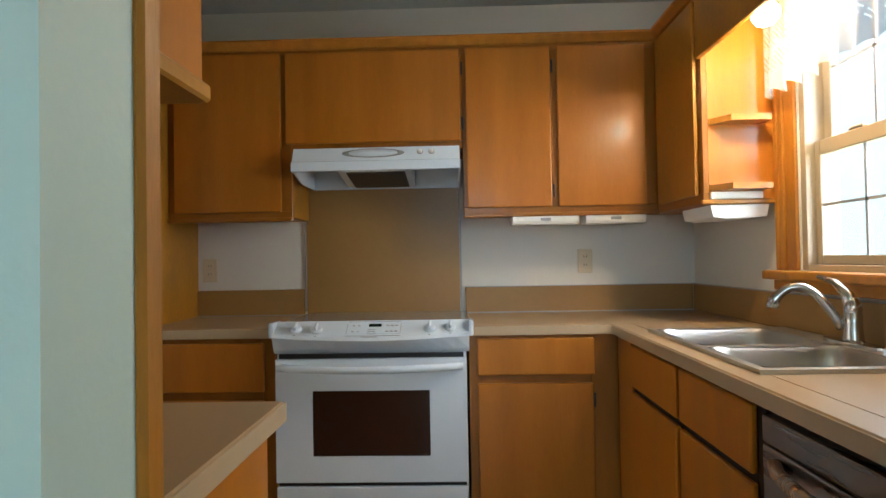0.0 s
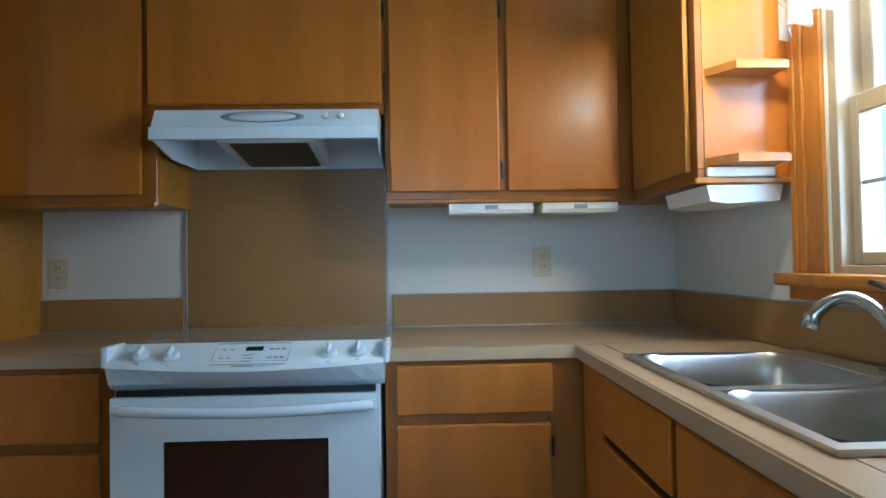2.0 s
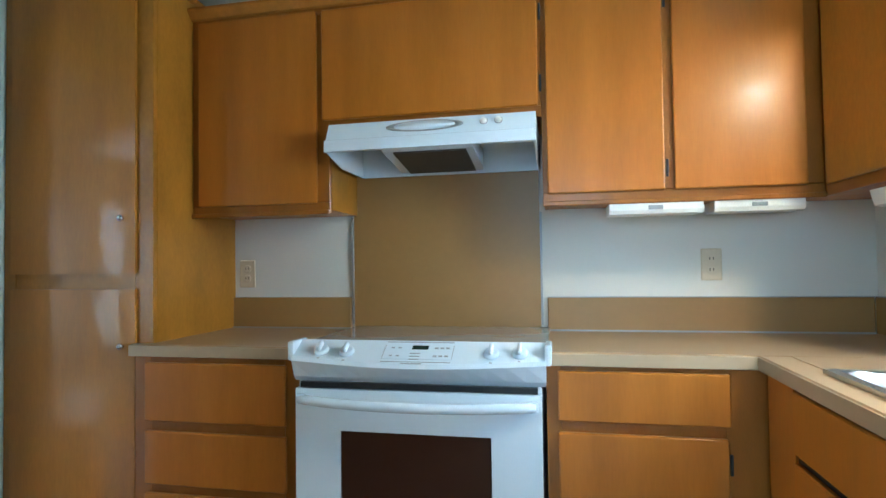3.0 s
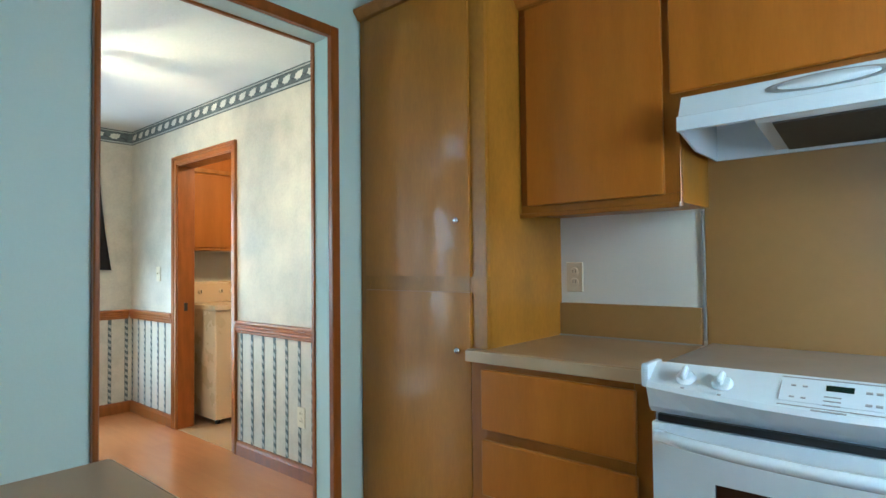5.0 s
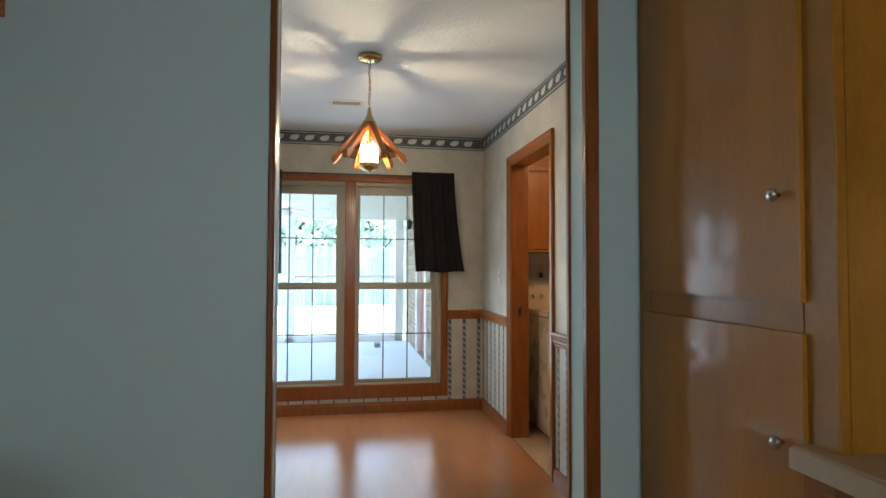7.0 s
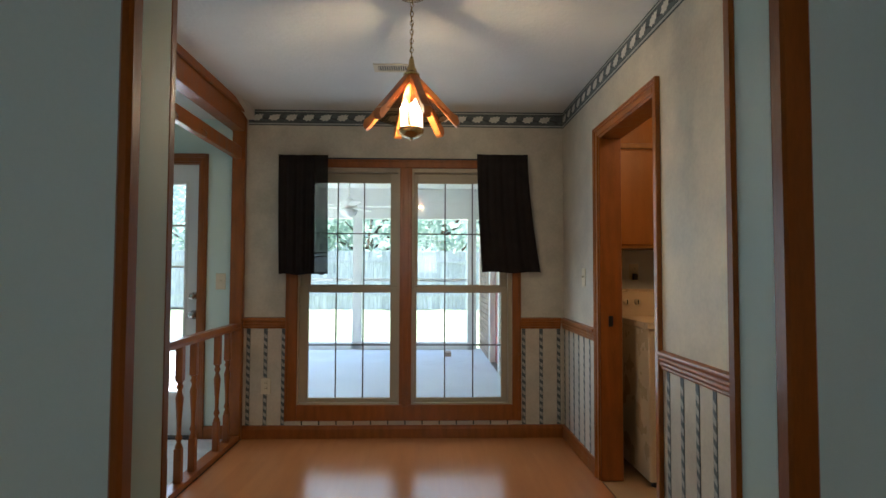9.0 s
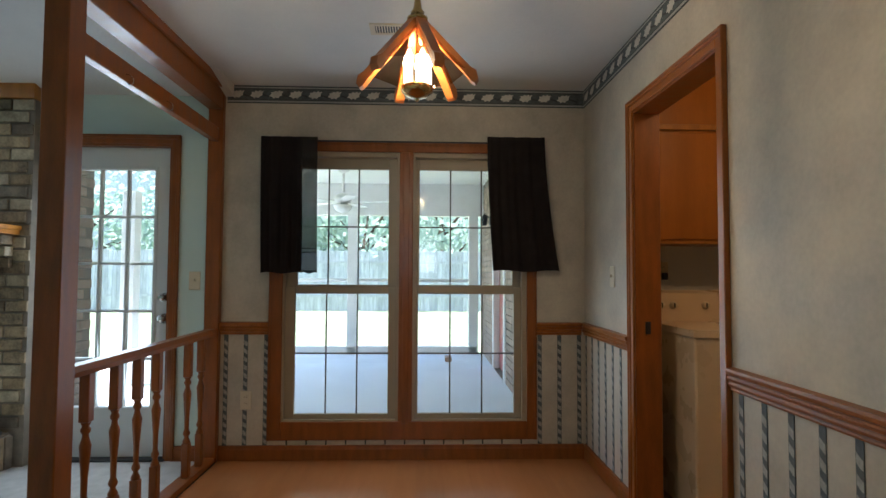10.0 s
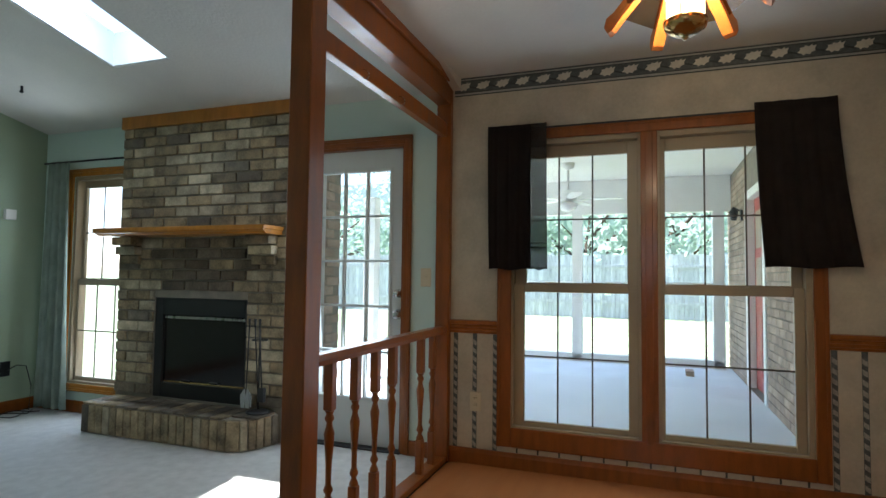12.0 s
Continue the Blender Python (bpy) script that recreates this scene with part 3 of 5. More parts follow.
f = G().box(0.888, 0.93, BY, BY + 0.02, 0.0, 0.872, 0.002).box(1.36, 1.47, BY, BY + 0.02, 0.0, 0.872, 0.002).box(0.93, 1.36, BY, BY + 0.02, 0.845, 0.872).box(0.93, 1.36, BY, BY + 0.02, 0.68, 0.725).box(0.93, 1.36, BY, BY + 0.02, 0.0, 0.12)
f.part("face_frame", CAB_FRAME, c)
G().box(0.920, 1.372, BY - 0.019, BY - 0.001, 0.719, 0.860, 0.004).part("drawer_front", CAB, c)
G().box(0.920, 1.365, BY - 0.019, BY - 0.001, 0.11, 0.688, 0.004).part("door", CAB, c)
hinge(c, 1.37, BY - 0.014, 0.62)

# sink run
EX = 1.468
c = empty("sink_cabinet", "honey birch sink base cabinet with two doors", "cabinet", "base cabinets of the kitchen")
G().box(EX + 0.02, EW, 2.60, BY, 0.0, 0.70).part("body", CAB_SIDE, c)
f = G()
for y0, y1, z0, z1 in ((2.60, 2.64, 0, 0.872), (3.018, 3.045, 0, 0.872), (3.44, BY, 0, 0.872), (2.64, 3.44, 0.855, 0.872), (2.64, 3.44, 0.69, 0.722), (2.64, 3.44, 0, 0.12)):
    f.box(EX, EX + 0.02, y0, y1, z0, z1, 0.002)
# frame in the recess colour: shade between the doors put into it
f.part("face_frame", DARK_GAP, c)
G().box(EX - 0.008, EX, 3.462, BY - 0.02, 0.0, 0.865, 0.002).part("filler", CAB, c)
for y0, y1 in ((3.040, 3.446), (2.632, 3.014)):
    G().box(EX - 0.018, EX - 0.001, y0, y1, 0.716, 0.862, 0.004).part("false_drawer", CAB, c)
    G().box(EX - 0.018, EX - 0.001, y0, y1, 0.11, 0.697, 0.004).part("door", CAB, c)
# dishwasher
c = empty("dishwasher", "dark stainless steel dishwasher with a curved bar handle", "dishwasher")
G().box(EX + 0.01, 1.92, 1.99, 2.585, 0.0, 0.868).part("body", BLACK, c)
G().box(EX - 0.022, EX + 0.009, 1.995, 2.580, 0.10, 0.80, 0.006).part("door", STEEL_DARK, c)
G().box(EX - 0.022, EX + 0.009, 1.995, 2.580, 0.803, 0.857, 0.006).part("control_strip", STEEL_DARK, c)
pts = [(EX - 0.022 - 0.040 * math.sin(math.pi * (i / 12)) ** 0.6 - 0.006, 2.05 + 0.475 * i / 12, 0.775) for i in range(13)]
G().tube(pts, 0.013, 10).part("handle", STEEL, c)
G().box(EX - 0.006, EX + 0.009, 1.91, 1.985, 0.0, 0.87).box(EX, EW, 1.80, 1.985, 0.0, 0.87).thing("end_panel", CAB_SIDE, "birch end panel beside the dishwasher", "panel")

# worktops: L-shaped with the sink cut out, laminate edges
CZ0, CZ1 = 0.873, 0.912
SX0, SX1, SY0, SY1 = 1.500, 1.958, 2.68, 3.405
g = G()
g.box(0.887, EW, 3.634, NK, CZ0, CZ1, 0.003)
g.box(1.442, SX0 + 0.02, 1.80, 3.634, CZ0, CZ1, 0.003).box(SX1 - 0.01, EW, 1.80, 3.634, CZ0, CZ1).box(SX0 + 0.02, SX1 - 0.01, SY1 - 0.02, 3.634, CZ0, CZ1).box(SX0 + 0.02, SX1 - 0.01, 1.80, SY0 + 0.02, CZ0, CZ1)
wt = g.thing("worktop", LAMINATE, "tan laminate L-shaped kitchen worktop", "worktop")
for b in ((0.889, 1.4385, 3.631, 3.6345), (1.4385, 1.4425, 1.802, 3.6345)):
    G().box(*b, CZ0 + 0.001, CZ1 - 0.003, 0.001).part("edge_band", LAM_EDGE, wt)
wt = G().box(-0.485, 0.133, 3.638, NK, CZ0, CZ1, 0.004).thing("worktop", LAMINATE, "short tan laminate worktop between pantry and stove", "worktop")
G().box(-0.483, 0.131, 3.635, 3.6385, CZ0 + 0.001, CZ1 - 0.003, 0.001).part("edge_band", LAM_EDGE, wt)
# backsplashes
STRIP = mat("dull_aluminium", (0.42, 0.42, 0.42), 0.5, 0.6, bump=0.0)
g = G().box(0.885, EW - 0.017, NK - 0.017, NK, CZ1, 1.036, 0.003).box(EW - 0.017, EW, 2.3, NK - 0.017, CZ1, 1.036, 0.003)
bs = g.thing("backsplash", LAM_DARK, "brown laminate backsplash along the worktop", "backsplash")
G().box(0.885, EW - 0.012, NK - 0.0185, NK - 0.001, 1.0355, 1.0385).part("top_strip", STRIP, bs)
G().box(EW - 0.0185, EW - 0.001, 2.3, NK - 0.0185, 1.0355, 1.0385).part("top_strip", STRIP, bs)
G().box(-0.42, 0.106, NK - 0.017, NK, CZ1, 1.038, 0.003).thing("backsplash", LAM_DARK, "brown laminate backsplash beside the pantry", "backsplash")
G().box(0.118, 0.860, NK - 0.008, NK, 0.90, 1.66).thing("splash_board", LAM_DARK, "tall brown laminate panel behind the stove", "backsplash")
for x in (0.112, 0.8645):
    G().box(x - 0.004, x + 0.004, NK - 0.012, NK, 0.93, 1.36, 0.001).thing("metal_strip", STRIP, "thin metal edge strip of the laminate panel", "trim", "edge strips behind the stove")
for x0, x1 in ((-0.42, 0.106), (0.885, EW - 0.012)):
    G().box(x0, x1, NK - 0.022, NK - 0.017, CZ1, CZ1 + 0.005).thing("metal_strip", STRIP, "thin metal strip where worktop meets backsplash", "trim", "edge strips behind the stove")

# sink
c = empty("kitchen_sink", "double-bowl stainless steel drop-in sink", "sink")
g = G()
rimz = 0.922
b1, b2 = (1.522, 1.875, 3.025, 3.380), (1.522, 1.875, 2.705, 2.995)
for x0, x1, y0, y1 in ((SX0, b1[0], SY0, SY1), (b1[1], SX1, SY0, SY1), (b1[0], b1[1], b1[3], SY1), (b1[0], b1[1], b2[3], b1[2]), (b1[0], b1[1], SY0, b2[2])):
    g.box(x0, x1, y0, y1, CZ1 - 0.002, rimz)
g.part("rim", STEEL_BOWL, c)
for x0, x1, y0, y1 in (b1, b2):
    g = G()
    rings, n = [], 28
    for k, (ins, z) in enumerate(((-0.004, rimz), (0.004, rimz - 0.012), (0.010, 0.86), (0.016, 0.77), (0.035, 0.748), (0.10, 0.744))):
        hx, hy = (x1 - x0) / 2 - ins, (y1 - y0) / 2 - ins
        pw = 0.30
        for i in range(n):
            a = 2 * math.pi * i / n
            cx, sx = math.cos(a), math.sin(a)
            g.v.append(((x0 + x1) / 2 + hx * math.copysign(abs(cx) ** pw, cx), (y0 + y1) / 2 + hy * math.copysign(abs(sx) ** pw, sx), z))
    for k in range(5):
        for i in range(n):
            g.f.append((k * n + i, k * n + (i + 1) % n, (k + 1) * n + (i + 1) % n, (k + 1) * n + i))
            g.smooth.append(True)
    g.f.append(tuple(5 * n + i for i in range(n)))
    g.smooth.append(False)
    bowl = g.part("bowl", STEEL_BOWL, c)
    G().lathe(pose((x0 + x1) / 2, (y0 + y1) / 2, 0.7445), [(0.04, 0), (0.04, 0.003), (0.03, 0.003), (0.028, 0.001)], 20).part("drain", CHROME, bowl)
# tap
c = empty("kitchen_tap", "satin nickel single-lever tap with a low arched spout", "tap")
fx, fy = 1.908, 2.985
g = G().prism([(fx - 0.028 + 0.056 * (0.5 + 0.5 * math.cos(a)), fy + 0.12 * math.sin(a)) for a in [2 * math.pi * i / 24 for i in range(24)]], "z", rimz, rimz + 0.010)
g.part("deck_plate", CHROME, c)
G().lathe(pose(fx, fy, rimz + 0.010), [(0.026, 0), (0.024, 0.01), (0.021, 0.05), (0.022, 0.075), (0.020, 0.078), (0.020, 0.082), (0.022, 0.085), (0.019, 0.105), (0.010, 0.118), (0.001, 0.12)], 18).part("body", CHROME, c)
sp = []
for i in range(15):
    u = i / 14
    sp.append((fx - 0.015 - 0.150 * u, fy + 0.02 + 0.055 * u, rimz + 0.045 + 0.105 * math.sin(math.pi * min(1, u * 0.80)) ** 0.9 + 0.012 * u))
sp.append((sp[-1][0] - 0.006, sp[-1][1] + 0.002, sp[-1][2] - 0.024))
G().tube(sp, [0.014] + [0.012] * 11 + [0.0125, 0.014, 0.0155, 0.0155], 12).part("spout", CHROME, c)
G().tube([(fx, fy, rimz + 0.10), (fx - 0.004, fy + 0.012, rimz + 0.135), (fx - 0.012, fy + 0.05, rimz + 0.168), (fx - 0.020, fy + 0.11, rimz + 0.182)], [0.019, 0.016, 0.010, 0.006], 10).part("lever", CHROME, c)
c = empty("side_sprayer", "satin nickel side sprayer on the sink rim", "sprayer")
G().lathe(pose(fx + 0.005, 2.80, rimz), [(0.018, 0), (0.016, 0.012), (0.011, 0.02), (0.012, 0.06), (0.015, 0.085), (0.009, 0.092)], 14).part("body", CHROME, c)

# under-cabinet lights
for x0, x1 in ((1.092, 1.376), (1.408, 1.664)):
    c = empty("under_cabinet_light", "slim white plastic under-cabinet light", "lamp", "under-cabinet lights")
    G().prism([(3.885, UZ0 - 0.003), (3.885, 1.330), (3.892, 1.318), (4.0, 1.318), (4.01, UZ0 - 0.003)], "x", x0, x1).part("body", WHITE_PLASTIC, c)
    G().box((x0 + x1) / 2 - 0.022, (x0 + x1) / 2 + 0.022, 3.880, 3.886, 1.331, 1.344, 0.001).part("switch", ENAMEL_GREY, c)
c = empty("under_cabinet_light", "wide white plastic light under the corner cabinet", "lamp", "under-cabinet lights")
G().prism([(1.745, UZ0 - 0.008), (1.755, 1.305), (1.80, 1.298), (1.94, 1.305), (1.95, UZ0 - 0.008)], "y", 3.45, 3.70).part("body", WHITE_PLASTIC, c)
G().box(1.752, 1.7535, 3.50, 3.56, 1.318, 1.335).part("switch", ENAMEL_GREY, c)

# outlets
def outlet(name, m, label, kind="outlet"):
    c = empty(name, label, "outlet" if kind == "outlet" else "light switch")
    G().box(-0.035, 0.035, 0, 0.006, -0.057, 0.057, 0.003).part("plate", IVORY, c)
    if kind == "outlet":
        for z in (0.02, -0.02):
            G().lathe(pose(0, 0, z, 90) , [(0.0165, -0.003), (0.0165, 0.0015), (0.015, 0.002)], 16).part("socket", IVORY, c)
            for dx in (-0.006, 0.006):
                G().box(dx - 0.0012, dx + 0.0012, -0.0032, 0.0, z - 0.003, z + 0.007).part("slot", BLACK, c)
    else:
        G().box(-0.005, 0.005, -0.012, 0.002, -0.002, 0.012, 0.002).part("toggle", IVORY, c)
    c.matrix_world = m
    return c


outlet("wall_outlet", pose(1.462, NK - 0.0062, 1.152), "ivory duplex outlet on the kitchen wall")
outlet("wall_outlet", pose(-0.360, NK - 0.0062, 1.137), "ivory duplex outlet beside the pantry")

# range hood
c = empty("range_hood", "white enamel under-cabinet range hood", "range hood")
HX0, HX1 = 0.160, 0.866
g = G()
t = 0.006
g.box(HX0, HX1, 3.862, NK - 0.01, 1.644, 1.650)
g.box(HX0, HX1, 3.815, 3.862, 1.644, 1.652)
g.part("top", ENAMEL, c)
g = G().prism([(3.815, 1.652), (3.786, 1.592), (3.772, 1.588), (3.770, 1.550), (3.780, 1.548), (3.782, 1.580), (3.794, 1.584), (3.824, 1.646)], "x", HX0, HX1)
g.part("front_lip", ENAMEL, c)
for x0, x1 in ((HX0, HX0 + t), (HX1 - t, HX1)):
    G().prism([(3.822, 1.643), (3.790, 1.585), (3.784, 1.552), (3.93, 1.516), (NK - 0.015, 1.516), (NK - 0.015, 1.643)], "x", x0, x1).part("side", ENAMEL, c)
G().box(HX0 + t, HX1 - t, NK - 0.025, NK - 0.012, 1.516, 1.643).part("back", ENAMEL, c)
G().prism([(3.84, 1.600), (3.84, 1.572), (3.87, 1.558), (4.12, 1.524), (4.12, 1.600)], "x", 0.335, 0.655).part("fan_housing", ENAMEL, c)
G().prism([(3.875, 1.558), (4.11, 1.525), (4.11, 1.519), (3.875, 1.552)], "x", 0.372, 0.628).part("filter", FILTER, c, "dark greasy mesh filter")
G().box(0.44, 0.53, 3.837, 3.841, 1.580, 1.590).part("light_slot", BLACK, c)
hm = pose(0.502, 3.8005, 1.624, 64, 0, 0) @ Matrix.Diagonal((1, 0.17, 1, 1))
G().lathe(hm @ Matrix.Translation((0, 0, 0.001)), [(0.132, 0), (0.132, 0.002), (0.106, 0.002), (0.106, 0)], 40).part("vent_ring", ENAMEL_GREY, c, "grey oval vent ring")
G().lathe(hm @ Matrix.Translation((0, 0, 0.001)), [(0.104, 0), (0.104, 0.004), (0.010, 0.005), (0.001, 0.005)], 40).part("vent_disc", ENAMEL, c)
for x in (0.700, 0.748):
    G().lathe(pose(x, 3.801, 1.627, 64), [(0.011, 0), (0.011, 0.004), (0.008, 0.010), (0.001, 0.011)], 14).part("knob", WHITE_PLASTIC, c)
    G().lathe(pose(x, 3.801, 1.627, 64), [(0.0135, 0), (0.0135, 0.002)], 14).part("knob_ring", ENAMEL_GREY, c)

# slide-in stove
c = empty("stove", "white enamel slide-in electric stove with a bowed oven handle", "stove")
OX0, OX1 = 0.150, 0.876
G().box(OX0, OX1, 3.60, NK - 0.02, 0.0, 0.905).part("body", ENAMEL, c)
G().box(0.132, 0.893, 3.655, NK - 0.014, 0.914, 0.925, 0.003).part("cooktop", COOKTOP, c, "grey ceramic glass cooktop")
# bowed sloping control panel
g = G()
n = 14
ring = []
for i in range(n + 1):
    u = i / n
    x = 0.139 + 0.75 * u
    bow = 0.028 * math.sin(math.pi * u)
    ring.append([(x, 3.662, 0.918), (x, 3.655, 0.936), (x, 3.640, 0.938), (x, 3.575 - bow, 0.896 - 0.012 * math.sin(math.pi * u)), (x, 3.568 - bow, 0.884 - 0.012 * math.sin(math.pi * u)), (x, 3.585, 0.835), (x, 3.60, 0.82), (x, 3.662, 0.82)])
for r in ring:
    g.v += r
for i in range(n):
    for k in range(8):
        g.f.append((i * 8 + k, i * 8 + (k + 1) % 8, (i + 1) * 8 + (k + 1) % 8, (i + 1) * 8 + k))
        g.smooth.append(False)
g.f += [tuple(range(8)), tuple(n * 8 + k for k in range(8))]
g.smooth += [False, False]
panel = g.part("control_panel", ENAMEL, c)
for x0, x1 in ((0.122, 0.142), (0.886, 0.906)):
    G().box(x0, x1, 3.575, 3.68, 0.880, 0.940, 0.009).part("end_cap", ENAMEL, c)


def on_panel(u, d, lift=0.0):
    """The pose on the sloping panel: u along its width 0 to 1, d down the slope 0 to 1."""
    bow = 0.028 * math.sin(math.pi * u)
    y0, z0, y1, z1 = 3.640, 0.938, 3.575 - bow, 0.896 - 0.012 * math.sin(math.pi * u)
    tilt = math.degrees(math.atan2(z0 - z1, y0 - y1))
    return pose(0.139 + 0.75 * u, y0 + (y1 - y0) * d, z0 + (z1 - z0) * d, tilt) @ Matrix.Translation((0, 0, lift))


for u in (0.115, 0.225, 0.80, 0.905):
    k = G().lathe(on_panel(u, 0.60), [(0.023, 0), (0.023, 0.004), (0.020, 0.010), (0.017, 0.012)], 18)
    q = G().box(-0.006, 0.006, -0.019, 0.019, 0.010, 0.028, 0.004)
    q.v = [tuple(on_panel(u, 0.60) @ Vector(p)) for p in q.v]
    k.add(q.v, q.f)
    k.part("knob", ENAMEL, c)
    mk = G().box(-0.004, 0.004, -0.002, 0.002, 0, 0.0008)
    mk.v = [tuple(on_panel(u, 0.98, 0.0008) @ Vector(p)) for p in mk.v]
    mk.part("mark", PRINT_GREY, c)


def flat_on_panel(name, u, d, w, h, mat_, lift):
    q = G().box(-w / 2, w / 2, -h / 2, h / 2, 0, 0.0012)
    q.v = [tuple(on_panel(u, d, lift) @ Vector(p)) for p in q.v]
    return q.part(name, mat_, panel)


flat_on_panel("key_panel", 0.515, 0.52, 0.205, 0.062, ENAMEL, 0.001)
for w, h, dx, dd in ((0.205, 0.0016, 0, 0.10), (0.205, 0.0016, 0, 0.93)):
    flat_on_panel("key_border", 0.515 + dx, dd, w, h, PRINT_GREY, 0.0022)
for u in (0.378, 0.652):
    flat_on_panel("key_border", u, 0.52, 0.0016, 0.060, PRINT_GREY, 0.0024)
flat_on_panel("display", 0.520, 0.33, 0.048, 0.017, DISPLAY, 0.0025)
for i in range(3):
    for j in range(2):
        flat_on_panel("key", 0.585 + 0.022 * i, 0.35 + 0.34 * j, 0.011, 0.006, PRINT_GREY, 0.0025)
for i in range(2):
    for j in range(2):
        flat_on_panel("key", 0.41 + 0.028 * i, 0.35 + 0.34 * j, 0.009, 0.004, PRINT_GREY, 0.0025)
for j in range(3):
    flat_on_panel("key_text", 0.505, 0.58 + 0.12 * j, 0.03, 0.0025, PRINT_GREY, 0.0025)
flat_on_panel("badge", 0.50, 1.0, 0.06, 0.0035, PRINT_GREY, 0.0025)
# oven door
g = G()
DYF = 3.575
wx0, wx1, wz0, wz1 = 0.290, 0.736, 0.432, 0.680
ends = [(x, y, z) for y in (DYF, 3.60) for x0, x1, z0, z1 in ((0.149, 0.877, 0.335, 0.800), (wx0, wx1, wz0, wz1)) for x, z in ((x0, z0), (x1, z0), (x1, z1), (x0, z1))]
faces = []
for i in range(4):
    j = (i + 1) % 4
    faces += [(i, j, 4 + j, 4 + i), (8 + i, 12 + i, 12 + j, 8 + j), (i, 8 + i, 8 + j, j), (4 + i, 4 + j, 12 + j, 12 + i)]
g.add(ends, faces)
door = g.part("oven_door", ENAMEL, c)
G().box(wx0, wx1, DYF + 0.003, DYF + 0.012, wz0, wz1, 0.003).part("window", OVEN_GLASS, door, "dark brown tinted oven glass")
pts = [(0.168 + 0.69 * i / 16, DYF - 0.012 - 0.045 * math.sin(math.pi * i / 16) ** 0.7, 0.772 - 0.004 * math.sin(math.pi * i / 16)) for i in range(17)]
hd = G().tube(pts, 0.0145, 10)
for x in (0.172, 0.854):
    hd.box(x - 0.014, x + 0.014, DYF - 0.022, DYF, 0.757, 0.787, 0.005)
hd.part("handle", ENAMEL, door)
G().box(0.16, 0.866, 3.585, 3.60, 0.802, 0.819).part("vent_gap", BLACK, c)
G().box(0.149, 0.877, 3.578, 3.60, 0.06, 0.318, 0.004).part("storage_drawer", ENAMEL, c)
G().box(0.155, 0.871, 3.587, 3.60, 0.319, 0.334).part("gap", BLACK, c)

# window over the sink
w = empty("window_1", "double-hung window with vinyl sashes over the sink", "window", kind="structure")
def hung_window(w, axis_x, out, y0, y1, z0, z1, mid, sash_w, glass_list, cols, rows, bars=MUNTIN):
    """A double-hung window in a wall across x: frame, two sashes, panes and muntins. glass_list: (y0, y1, z0, z1) lower and upper."""
    g = G()
    t = 0.028
    f0, f1 = axis_x, axis_x + out * 0.11
    for a, b, c0, c1 in ((y0, y0 + t, z0, z1), (y1 - t, y1, z0, z1), (y0 + t, y1 - t, z1 - t, z1), (y0 + t, y1 - t, z0, z0 + t * 0.7)):
        g.box(f0, f1, a, b, c0, c1, 0.002)
    g.part("window_frame", SASH, w)
    for k, (a, b, c0, c1) in enumerate(glass_list):
        x0 = axis_x + out * (0.030 if k == 0 else 0.062)
        x1 = x0 + out * 0.028
        s = G()
        ya, yb = y0 + t, y1 - t
        za, zb = (z0 + t * 0.7, mid + 0.02) if k == 0 else (mid - 0.018, z1 - t)
        for p, q, r, u in ((ya, a, za, zb), (b, yb, za, zb), (a, b, c1, zb), (a, b, za, c0)):
            s.box(x0, x1, p, q, r, u, 0.003)
        sash = s.part("sash", SASH, w)
        pane = G().box(x0 + out * 0.013, x0 + out * 0.017, a - 0.004, b + 0.004, c0 - 0.004, c1 + 0.004).part("pane", GLASS, sash)
        pane.visible_shadow = False
        for i in range(1, cols):
            yy = a + (b - a) * i / cols
            G().box(x0 + out * 0.006, x0 + out * 0.012, yy - 0.0045, yy + 0.0045, c0, c1).part("muntin", bars, sash)
        for j in range(1, rows):
            zz = c0 + (c1 - c0) * j / rows
            G().box(x0 + out * 0.006, x0 + out * 0.0125, a, b, zz - 0.0045, zz + 0.0045).part("muntin", bars, sash)
        if k == 0:
            for yy in (a + (b - a) * 0.28, a + (b - a) * 0.72):
                G().box(x0, x0 + out * 0.02, yy - 0.03, yy + 0.03, zb, zb + 0.012, 0.004).part("sash_lock", SASH, sash)


hung_window(w, EW + 0.006, 1, EW0, EW1, EWZ0, EWZ1, 1.515, 0.05, [(EW0 + 0.055, EW1 - 0.054, 1.165, 1.488), (EW0 + 0.065, EW1 - 0.065, 1.535, 2.0)], 3, 2, ENAMEL_GREY)
casing("trim_kitchen_window", "x", EW, -1, EW0, EW1, EWZ1, 0.108, OAK_LIGHT, "fluted honey oak casing of the sink window", z0=EWZ0)
g = G().box(EW - 0.062, EW + 0.01, EW0 - 0.13, EW1 + 0.13, 1.083, 1.1145, 0.008).box(EW - 0.025, EW, EW0 - 0.12, EW1 + 0.12, 1.046, 1.083, 0.005)
structure("window_sill_kitchen", g, OAK_LIGHT, "honey oak stool and apron under the sink window", "window sill")
# lace valance: gathered mesh with gaps
g = G()
nx, nz = 300, 84
random.seed(4)
def lace(i, j):
    y = 3.40 - 0.84 * i / nx
    i = i * 0.4
    z = 2.05 - (0.34 + 0.012 * math.sin(i * 0.52)) * j / nz
    return (EW - 0.068 + 0.012 * math.sin(i * 0.55) * (0.3 + j / nz), y, z)
for i in range(nx):
    for j in range(nz):
        hole = (i * 3 + j * 2) % 5 == 0 and (i // 9 + j // 7) % 3 and 3 < j < nz - 14
        if not hole:
            g.add([lace(i, j), lace(i + 1, j), lace(i + 1, j + 1), lace(i, j + 1)], [(0, 1, 2, 3)], True)
